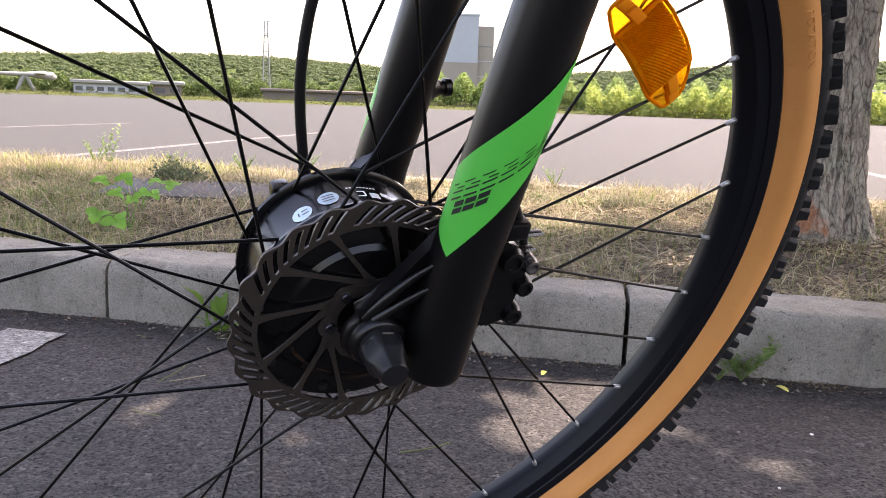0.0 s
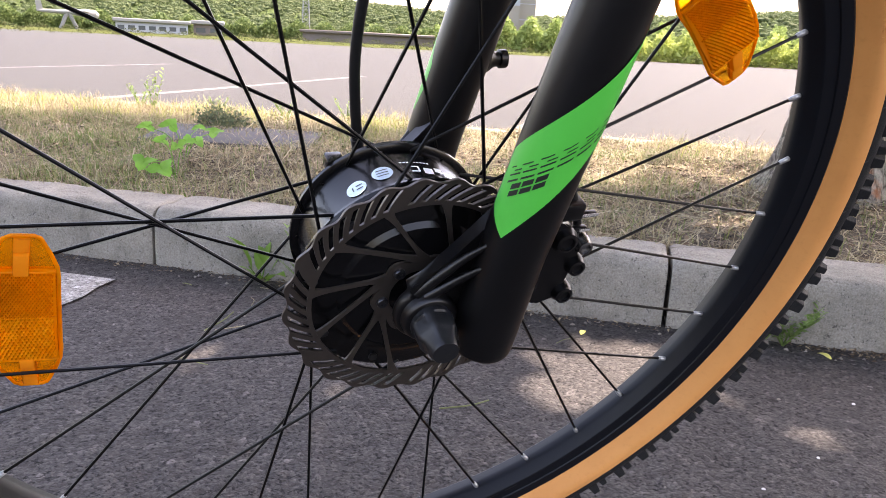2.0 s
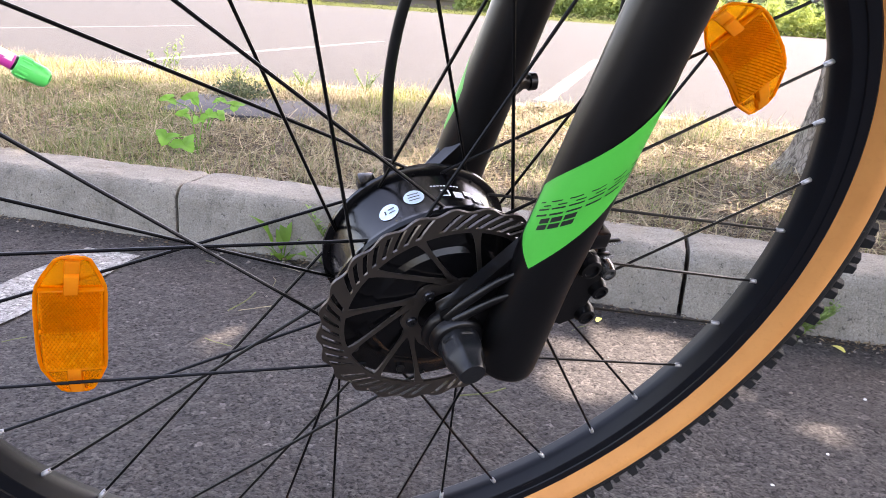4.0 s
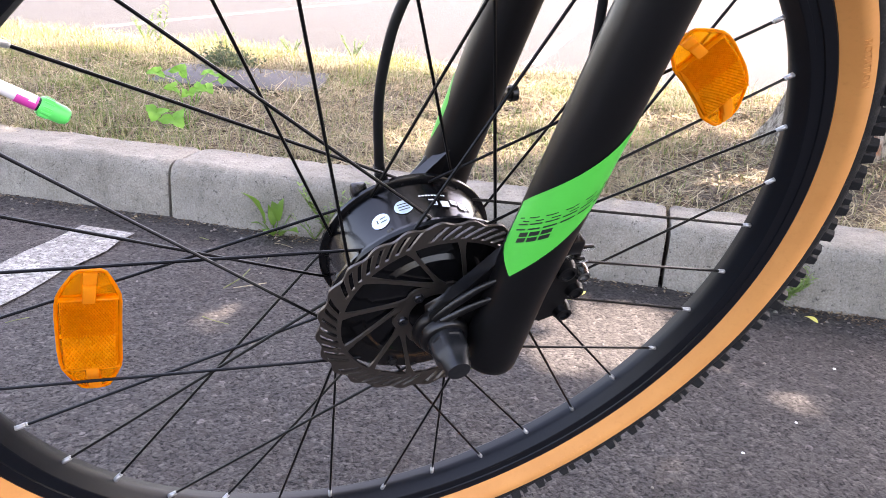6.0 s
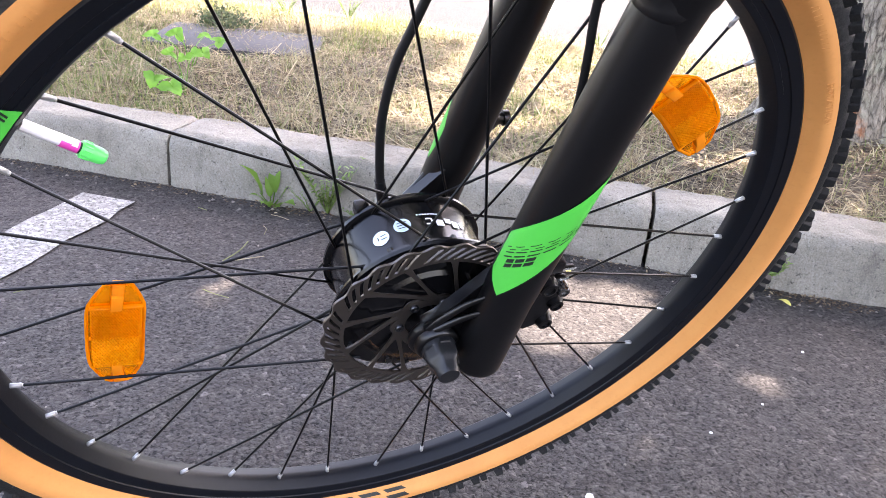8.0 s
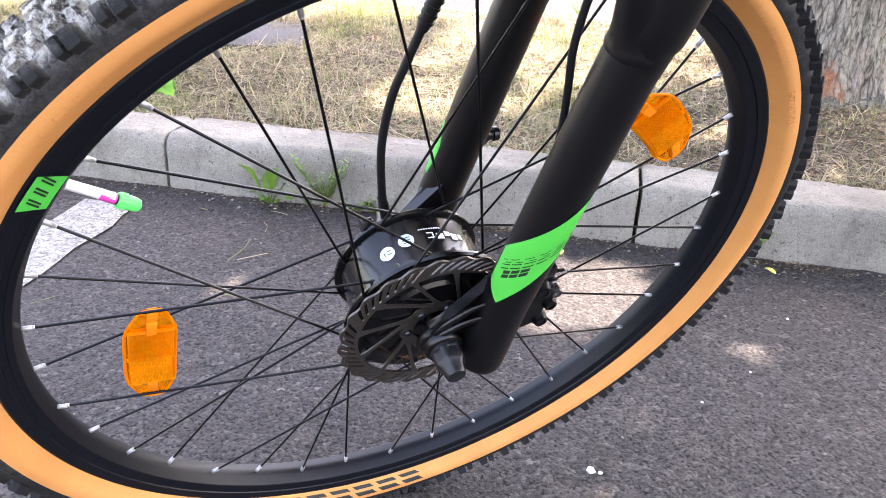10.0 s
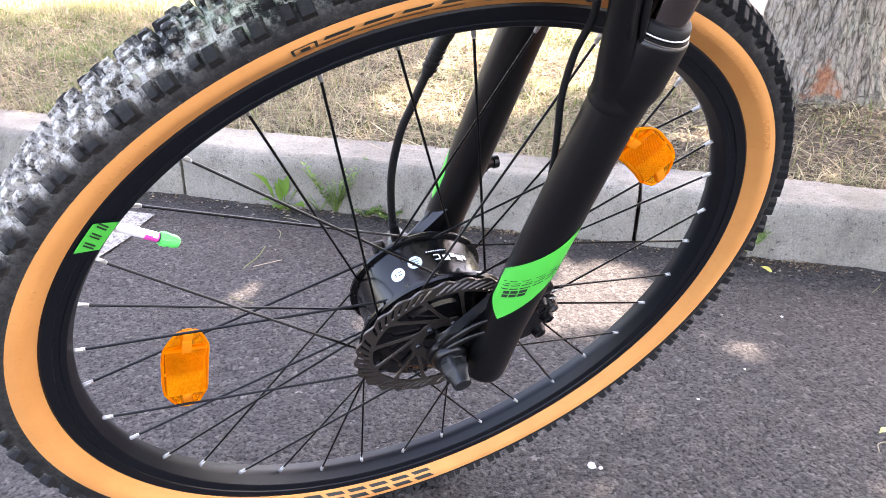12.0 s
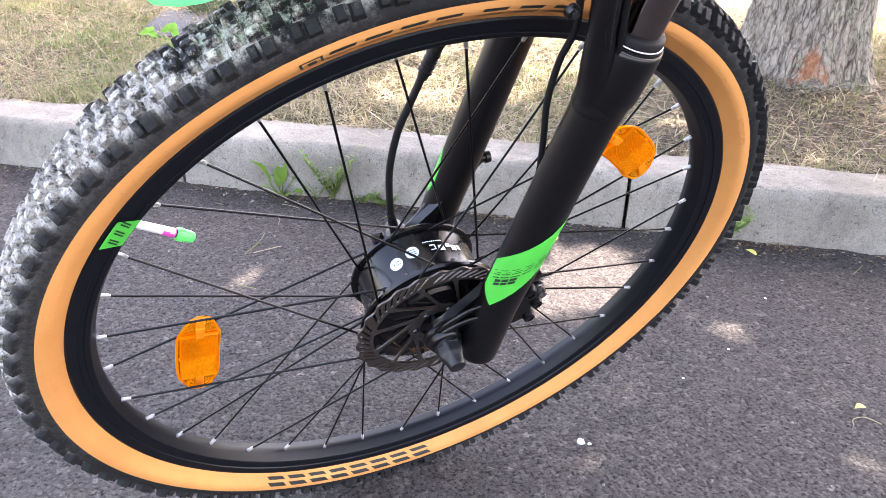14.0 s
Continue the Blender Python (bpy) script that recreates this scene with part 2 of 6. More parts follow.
def amber_material(name, pattern, tone=(0.78, 0.24, 0.004), through_light=0.45):
    m, n, l, p = node_material(name)
    v = coords(n, l)
    a = noise_node(n, l, v, 60)
    l.new(ramp(n, l, a, [(0.3, tone), (0.7, (tone[0] + 0.1, tone[1] + 0.08, tone[2] + 0.006))]), p.inputs["Base Color"])
    p.inputs["Roughness"].default_value = 0.18
    p.inputs["Transmission Weight"].default_value = pattern
    p.inputs["IOR"].default_value = 1.3
    tr = n.new("ShaderNodeBsdfTranslucent")
    tr.inputs[0].default_value = (0.88, 0.31, 0.006, 1)
    ms = n.new("ShaderNodeMixShader")
    ms.inputs[0].default_value = through_light
    l.new(p.outputs[0], ms.inputs[1])
    l.new(tr.outputs[0], ms.inputs[2])
    l.new(ms.outputs[0], n["Material Output"].inputs[0])
    return m


TAN = tan_material()
DUSTY = dusty_rubber_material("dusty tread rubber", 0.018)
KNOB = dusty_rubber_material("scuffed tread blocks", -0.032)
AMBER = amber_material("amber lens plastic", 0.0)
AMBER_CLEAR = amber_material("clear amber plastic", 0.9, (0.86, 0.37, 0.013), 0.18)
AMBER_CLIP = amber_material("orange clip plastic", 0.0, (0.80, 0.24, 0.012), 0.35)
# glints and dark facets of the lens cells are put into per-cell tints
AMBER_DOME = blades_material("amber dome lens", [(0, (0.82, 0.255, 0.005)), (1, (0.92, 0.35, 0.011))], 0.12, 0.30)
AMBER_LENS = blades_material("amber prism lens", [(0, (0.78, 0.21, 0.004)), (1, (0.87, 0.27, 0.007))], 0.18, 0.38)
STRAW = blades_material("dry straw blades", [(0, (0.21, 0.165, 0.105)), (0.3, (0.33, 0.272, 0.172)), (0.58, (0.43, 0.375, 0.25)), (0.70, (0.17, 0.128, 0.080)), (0.85, (0.27, 0.238, 0.13)), (1, (0.12, 0.165, 0.055))], 0.8, 0.3)
GRASS = blades_material("green grass blades", [(0, (0.09, 0.15, 0.035)), (0.5, (0.15, 0.20, 0.06)), (1, (0.28, 0.27, 0.12))], 0.65, 0.3)
WEED = blades_material("fresh weed leaves", [(0, (0.085, 0.19, 0.022)), (1, (0.15, 0.28, 0.042))], 0.5, 0.4)
SPRIG = blades_material("pale feathery weed", [(0, (0.11, 0.19, 0.045)), (1, (0.20, 0.29, 0.085))], 0.6, 0.4)
VINE = blades_material("pale lobed leaves", [(0, (0.095, 0.27, 0.028)), (1, (0.14, 0.35, 0.045))], 0.6, 0.4)
LEAF = blades_material("tree leaves", [(0, (0.05, 0.10, 0.02)), (1, (0.09, 0.15, 0.03))], 0.5, 0.3)
FOREST = blades_material("far forest foliage", [(0, (0.058, 0.080, 0.032)), (0.5, (0.068, 0.094, 0.039)), (1, (0.080, 0.108, 0.046))], 0.9, 0.35)
HILL_GREEN = plain("far wooded slope", (0.050, 0.070, 0.028), 0.95, 0, 0.25, 0.3, spec=0.0)
FAR_GRASS = plain("far meadow grass", (0.050, 0.060, 0.022), 0.9, 0, 0.3, 0.15, spec=0.0)


def bark_material():
    """Crooked upright plates with dark furrows between, lichen, and one rust-brown scar."""
    m, n, l, p = node_material("furrowed grey bark")
    v = coords(n, l, (1, 1, 0.27))
    bend = n.new("ShaderNodeTexNoise")
    bend.inputs["Scale"].default_value, bend.inputs["Detail"].default_value = 22, 4
    l.new(v, bend.inputs["Vector"])
    warp = mix(n, l, 0.035, v, bend.outputs["Color"], "ADD")
    cell = n.new("ShaderNodeTexVoronoi")
    cell.feature = 'DISTANCE_TO_EDGE'
    cell.inputs["Scale"].default_value = 62
    l.new(warp, cell.inputs["Vector"])
    uneven = n.new("ShaderNodeMath")
    uneven.operation, uneven.inputs[2].default_value = 'MULTIPLY_ADD', -0.13
    uneven.inputs[1].default_value = 0.30
    l.new(noise_node(n, l, coords(n, l, (1, 1, 0.4)), 30, 6, 0.75), uneven.inputs[0])
    wide = n.new("ShaderNodeMath")
    l.new(cell.outputs["Distance"], wide.inputs[0])
    l.new(uneven.outputs[0], wide.inputs[1])
    crack = ramp(n, l, wide.outputs[0], [(0.0, (0,) * 3), (0.05, (0.5,) * 3), (0.15, (1,) * 3)])
    plates = noise_node(n, l, coords(n, l, (1, 1, 0.5)), 130, 7, 0.75)
    patch = noise_node(n, l, coords(n, l), 9, 5, 0.7)
    c = ramp(n, l, patch, [(0.35, (0.20, 0.165, 0.130)), (0.5, (0.275, 0.236, 0.195)), (0.62, (0.25, 0.236, 0.178)), (0.7, (0.33, 0.295, 0.255))])
    c = mix(n, l, 1.0, c, ramp(n, l, plates, [(0.34, (0.66,) * 3), (0.5, (1.0,) * 3), (0.66, (1.3,) * 3)]), "MULTIPLY")
    fissure = ramp(n, l, noise_node(n, l, coords(n, l, (1, 1, 0.24)), 74, 8, 0.72), [(0.38, (0.45,) * 3), (0.46, (0.95,) * 3), (0.62, (1.12,) * 3)])
    c = mix(n, l, 1.0, mix(n, l, crack, (0.075, 0.062, 0.050), c), fissure, "MULTIPLY")
    tc, gap = n.new("ShaderNodeTexCoord"), n.new("ShaderNodeVectorMath")
    gap.operation, gap.inputs[1].default_value = 'DISTANCE', SCAR
    l.new(tc.outputs["Object"], gap.inputs[0])
    edge = n.new("ShaderNodeMath")
    edge.operation = 'MULTIPLY_ADD'
    edge.inputs[1].default_value = 0.20
    l.new(patch, edge.inputs[0])
    l.new(gap.outputs["Value"], edge.inputs[2])
    scar = ramp(n, l, edge.outputs[0], [(0.122, (0.85,) * 3), (0.150, (0,) * 3)])
    c = mix(n, l, scar, c, ramp(n, l, plates, [(0.35, (0.16, 0.055, 0.025)), (0.65, (0.40, 0.16, 0.075))]))
    l.new(c, p.inputs["Base Color"])
    p.inputs["Roughness"].default_value = 0.95
    p.inputs["Specular IOR Level"].default_value = 0.2
    l.new(bump(n, l, plates, 0.7, 0.005, bump(n, l, fissure, 0.8, 0.008, bump(n, l, crack, 0.35, 0.006))), p.inputs["Normal"])
    return m


SCAR = (-0.119, -0.148, 0.080)
BARK = bark_material()


# ---- mesh helpers ----
def mesh_object(name, bm, material, smooth=None):
    bmesh.ops.recalc_face_normals(bm, faces=bm.faces)
    me = bpy.data.meshes.new(name)
    bm.to_mesh(me)
    bm.free()
    for m in (material if isinstance(material, (list, tuple)) else [material]):
        me.materials.append(m)
    if smooth is not None:
        me.polygons.foreach_set("use_smooth", [True] * len(me.polygons))
        me.set_sharp_from_angle(angle=radians(smooth))
    return new(name, me)


def part(name, bm, material, parent, label="", smooth=40):
    ob = mesh_object(name, bm, material, smooth)
    ob.parent = parent
    if label:
        tagged(ob, label)
    return ob


def thing(name, m, label, category, group="", kind=""):
    ob = new(name)
    ob.matrix_world = m
    return tagged(ob, label, category, group, kind)


def raw_object(name, verts, faces, material):
    me = bpy.data.meshes.new(name)
    me.from_pydata(verts, [], faces)
    me.materials.append(material)
    me.update()
    return new(name, me)


def lathe(bm, profile, seg=96, closed=False, flat=None):
    """Turns (radius, y) points round the y axis."""
    rings = []
    for r, y in profile:
        ring = []
        for i in range(seg):
            a = 2 * math.pi * i / seg
            k = flat(a, r, y) if flat else 1.0
            ring.append(bm.verts.new((r * k * math.cos(a), y, r * k * math.sin(a))))
        rings.append(ring)
    pairs = list(zip(rings, rings[1:])) + ([(rings[-1], rings[0])] if closed else [])
    for a, b in pairs:
        for i in range(seg):
            j = (i + 1) % seg
            bm.faces.new((a[i], a[j], b[j], b[i]))
    if not closed:
        for ring in (rings[0], rings[-1]):
            bm.faces.new(ring)
    return bm


def tube(bm, points, radii, seg=10, squash=None, up=None, caps=True):
    """A swept tube; squash: ratio of the second half-axis; up: direction of the first half-axis."""
    pts = [Vector(p) for p in points]
    if isinstance(radii, (int, float)):
        radii = [radii] * len(pts)
    if squash is None or isinstance(squash, (int, float)):
        squash = [squash or 1.0] * len(pts)
    ref = Vector(up) if up else None
    rings = []
    for i, p in enumerate(pts):
        d = (pts[min(i + 1, len(pts) - 1)] - pts[max(i - 1, 0)]).normalized()
        if ref is None:
            ref = d.orthogonal()
        a = (ref - ref.dot(d) * d).normalized()
        if up is None:
            ref = a
        b = d.cross(a)
        rings.append([bm.verts.new(p + radii[i] * (math.cos(t) * a + squash[i] * math.sin(t) * b)) for t in (2 * math.pi * k / seg for k in range(seg))])
    for r, s in zip(rings, rings[1:]):
        for k in range(seg):
            j = (k + 1) % seg
            bm.faces.new((r[k], r[j], s[j], s[k]))
    if caps:
        bm.faces.new(rings[0])
        bm.faces.new(rings[-1])
    return bm


def curve_points(points, n):
    """A smooth Catmull-Rom run through points."""
    p = [Vector(q) for q in points]
    p = [2 * p[0] - p[1]] + p + [2 * p[-1] - p[-2]]
    out = []
    for i in range(1, len(p) - 2):
        for k in range(n):
            t = k / n
            out.append(0.5 * ((2 * p[i]) + (p[i + 1] - p[i - 1]) * t + (2 * p[i - 1] - 5 * p[i] + 4 * p[i + 1] - p[i + 2]) * t * t + (3 * p[i] - p[i - 1] - 3 * p[i + 1] + p[i + 2]) * t ** 3))
    out.append(p[-2])
    return out


def box(bm, x0, x1, y0, y1, z0, z1, bevel=0.0, seg=2, m=None):
    made = bmesh.ops.create_cube(bm, size=1)["verts"]
    for v in made:
        v.co = Vector(((x0 + x1) / 2 + v.co.x * (x1 - x0), (y0 + y1) / 2 + v.co.y * (y1 - y0), (z0 + z1) / 2 + v.co.z * (z1 - z0)))
    if bevel:
        edges = list({e for v in made for e in v.link_edges})
        made = bmesh.ops.bevel(bm, geom=edges, offset=bevel, segments=seg, affect='EDGES', profile=0.5)["verts"]
        made = list({v for f in bm.faces for v in f.verts if v in set(made)})
    if m is not None:
        bmesh.ops.transform(bm, matrix=m, verts=made)
    return bm


def cylinder(bm, p, q, r, seg=16, r2=None):
    return tube(bm, [p, q], [r, r if r2 is None else r2], seg)


def plate(bm, faces, y0, y1):
    """A flat plate between y0 and y1 out of faces of (x, z) points, walled along its open edges."""
    index, pts, quads = {}, [], []
    for f in faces:
        ids = []
        for x, z in f:
            key = (round(x, 6), round(z, 6))
            if key not in index:
                index[key] = len(pts)
                pts.append((x, z))
            ids.append(index[key])
        if len(set(ids)) == len(ids):
            quads.append(ids)
    lo, hi = [bm.verts.new((x, y0, z)) for x, z in pts], [bm.verts.new((x, y1, z)) for x, z in pts]
    count = {}
    for q in quads:
        for a, b in zip(q, q[1:] + q[:1]):
            count[frozenset((a, b))] = count.get(frozenset((a, b)), 0) + 1
    for q in quads:
        try:
            bm.faces.new([lo[i] for i in q])
            bm.faces.new([hi[i] for i in reversed(q)])
        except ValueError:
            continue
        for a, b in zip(q, q[1:] + q[:1]):
            if count[frozenset((a, b))] == 1:
                try:
                    bm.faces.new((lo[a], lo[b], hi[b], hi[a]))
                except ValueError:
                    pass
    return bm


def prism(bm, outline, y0, y1):
    return plate(bm, [outline], y0, y1)


# ---- ground, kerb, verge, car park ----
def ground():
    us = [-2500, -200, -60, -20, -8, -4, -2, -1, 0, 1, 2, 4, 8, 20, 60, 200, 2500]
    vl = [2.06, 3, 5, 8, 15, 30, 58]
    vf = [58, 90, 200, 500, 1200, 2500]
    for name, rows, mat, label, cat in (("road", vl, LOT_ASPHALT, "pale grey sunlit asphalt of an empty car park", "road"),
                                        ("ground", vf, FAR_GRASS, "yellow-green meadow beyond the car park", "ground")):
        bm = bmesh.new()
        grid = [[bm.verts.new(uv(u, v)) for u in us] for v in rows]
        for a, b in zip(grid, grid[1:]):
            for i in range(len(us) - 1):
                bm.faces.new((a[i], a[i + 1], b[i + 1], b[i]))
        tagged(mesh_object(name, bm, mat), label, cat, kind="structure")
    # the bay's asphalt, with its stones standing proud where one stands close
    step = 0.0046
    fu, fv = np.arange(-1.55, 1.35, step), np.arange(-1.25, 0.03, step)
    ua = np.concatenate([[-2500, -200, -40, -10, -4, -2], fu, [2, 4, 10, 40, 200, 2500]])
    va = np.concatenate([[-2500, -200, -40, -10, -4, -2], fv, [0.06]])
    rng = np.random.default_rng(9)

    def smooth(a, k):
        for _ in range(k):
            a = (a + np.roll(a, 1, 0) + np.roll(a, -1, 0) + np.roll(a, 1, 1) + np.roll(a, -1, 1)) / 5
        return a / a.std()

    shape = (len(va), len(ua))
    h = 0.0003 * smooth(rng.normal(size=shape), 1) + 0.0004 * smooth(rng.normal(size=shape), 3) + 0.0008 * smooth(rng.normal(size=shape), 40)
    stones = np.maximum(0, smooth(rng.normal(size=shape), 1) - 1.5)
    h = np.clip(h + 0.0009 * stones, -0.0045, 0.0036) - 0.0008
    h[:6, :] = h[-1:, :] = 0
    h[:, :6] = h[:, -6:] = 0
    U, V = np.meshgrid(ua, va)
    U[7:-2, 7:-7] += rng.uniform(-0.36, 0.36, (shape[0] - 9, shape[1] - 14)) * step
    V[7:-2, 7:-7] += rng.uniform(-0.36, 0.36, (shape[0] - 9, shape[1] - 14)) * step
    verts = np.stack([KX + U * UX - V * UY, KY + U * UY + V * UX, h], -1).reshape(-1, 3)
    n, m = shape
    idx = np.arange(n * m).reshape(n, m)
    quads = np.stack([idx[:-1, :-1], idx[:-1, 1:], idx[1:, 1:], idx[1:, :-1]], -1).reshape(-1, 4)
    road = raw_object("road", verts.tolist(), quads.tolist(), ASPHALT)
    road.data.polygons.foreach_set("use_smooth", [True] * len(road.data.polygons))
    tagged(road, "dark coarse asphalt of a parking bay in tree shade", "road", kind="structure")
    bm = bmesh.new()
    vs = [0.06, 0.13] + [0.13 + 0.06 * i for i in range(1, 32)] + [2.06]
    us = [-40 + 4 * i for i in range(9)] + [-4 + 0.1 * i for i in range(1, 80)] + [4 + 4 * i for i in range(10)]
    grid = []
    for v in vs:
        row = []
        for u in us:
            p = uv(u, v)
            z = 0.095 + 0.018 * noise.noise(p * 3.1) + 0.008 * noise.noise(p * 11) + 0.02 * math.sin(math.pi * min(1, max(0, (v - 0.1) / 1.9)))
            row.append(bm.verts.new((p.x, p.y, z if 0.1 < v < 2.0 else 0.05)))
        grid.append(row)
    for a, b in zip(grid, grid[1:]):
        for i in range(len(us) - 1):
            bm.faces.new((a[i], a[i + 1], b[i + 1], b[i]))
    tagged(mesh_object("verge", bm, SOIL, 60), "raised strip of dry soil between kerb and car park", "verge", kind="structure")


ground()


def kerb_line(name, v0, width, height, round_r, length, us, label, seed):
    rnd = random.Random(seed)
    kerb = thing(name, kerb_frame(0, v0), label, "kerb", kind="structure")
    prof = [(0.0, -0.03), (0.004, height - round_r)]
    prof += [(0.004 + round_r * (1 - math.cos(a)), height - round_r + round_r * math.sin(a)) for a in (radians(15 * i) for i in range(1, 7))]
    prof += [(width - 0.008, height), (width, height - 0.01), (width, -0.03)]
    fine = [prof[0]]
    for (ya, za), (yb, zb) in zip(prof, prof[1:]):
        k = max(1, int(math.hypot(yb - ya, zb - za) / 0.012))
        fine += [(ya + (yb - ya) * i / k, za + (zb - za) * i / k) for i in range(1, k + 1)]
    prof = fine
    meshes = []
    for k in range(3):
        bm = bmesh.new()
        n = 90 if width > 0.1 else 24
        rings = []
        for i in range(n + 1):
            x = 0.004 + (length - 0.008) * i / n
            end = 0.004 if i in (0, n) else 0.0
            ring = []
            for y, z in prof:
                d = 0.0026 * noise.noise(Vector((x * 9 + 31 * k, y * 30, z * 30))) + 0.0016 * noise.noise(Vector((x * 40 + 7 * k, y * 60, z * 60))) + 0.0012 * noise.noise(Vector((x * 90 + 7 * k, y * 120, z * 120)))
                if z > height * 0.72 and y < 0.05:
                    d -= 0.006 * max(0, noise.noise(Vector((x * 24 + 13 * k, 3.1 * k, 0.5))) - 0.25)
                ring.append(bm.verts.new((x, y + d + end * (1 if y < width / 2 else -1), z + d - (end if z > height * 0.7 else 0))))
            rings.append(ring)
        for a, b in zip(rings, rings[1:]):
            for i in range(len(prof) - 1):
                bm.faces.new((a[i], a[i + 1], b[i + 1], b[i]))
        bm.faces.new(rings[0])
        bm.faces.new(rings[-1])
        bmesh.ops.recalc_face_normals(bm, faces=bm.faces)
        me = bpy.data.meshes.new("kerb_stone")
        bm.to_mesh(me)
        bm.free()
        me.materials.append(CONCRETE)
        me.polygons.foreach_set("use_smooth", [True] * len(me.polygons))
        me.set_sharp_from_angle(angle=radians(50))
        meshes.append(me)
    for i, u in enumerate(us):
        st = new("kerb_stone", meshes[i % 3])
        st.parent = kerb
        st.matrix_basis = pose(u, rnd.uniform(-0.002, 0.002), rnd.uniform(-0.003, 0.003), 0, 0, rnd.uniform(-0.15, 0.15))
    return kerb


kerb_line("kerb", 0.0, KERB_W, KERB_H, 0.028, 0.993, [-0.993 * k for k in range(-9, 13)], "rough pale grey concrete kerb stones beside the asphalt", 3)
kerb_line("kerb", 2.0, 0.09, 0.105, 0.01, 0.993, [0.4 - 0.993 * k for k in range(-12, 14)], "low concrete edging of the car park", 4)


def marking(u, v0, v1, width, label, z=0.004, paint=ROAD_PAINT):
    bm = bmesh.new()
    rnd = random.Random(int(abs(u) * 100))
    n = max(6, int((v1 - v0) / 0.06)) if v1 - v0 < 2 else 60
    left, right = [], []
    for i in range(n + 1):
        v = v0 + (v1 - v0) * i / n
        j = 0.006 if v1 - v0 < 2 else 0.01
        left.append(bm.verts.new(uv(u - width / 2 + rnd.uniform(-j, j), v, z)))
        right.append(bm.verts.new(uv(u + width / 2 + rnd.uniform(-j, j), v, z)))
    for i in range(n):
        bm.faces.new((left[i], right[i], right[i + 1], left[i + 1]))
    tagged(mesh_object("road_marking", bm, paint), label, "road marking", "bay lines", "structure")


marking(-1.05, -3.2, -0.11, 0.115, "worn white bay line on dark asphalt", 0.0020)
for u, v0, v1 in ((-3.52, 3.2, 8.6), (-0.66, 3.2, 8.1), (-6.55, 3.2, 9.0), (2.2, 3.2, 8.2), (-9.5, 3.2, 8.2)):
    marking(u, v0, v1, 0.11, "thin white bay line on pale car park asphalt", z=0.0015, paint=LOT_PAINT)


# ---- the bicycle's front end ----
NIPPLE_ANGLE = 109.27
BED_R = 0.2845


def polar(r, deg, y=0.0):
    return Vector((r * math.cos(radians(deg)), y, r * math.sin(radians(deg))))


# straight fork legs: where the axis stands at the axle's height, its slope, its place along the axle, its radius
LEG_NEAR = (0.0333, 0.1773, -0.0615, 0.0186)
LEG_FAR = (0.0292, 0.2151, 0.0640, 0.0181)


def leg_axis(z, leg=LEG_NEAR):
    """Centre and half-width of a lower fork leg at a height z."""
    return leg[0] + leg[1] * z, leg[3]


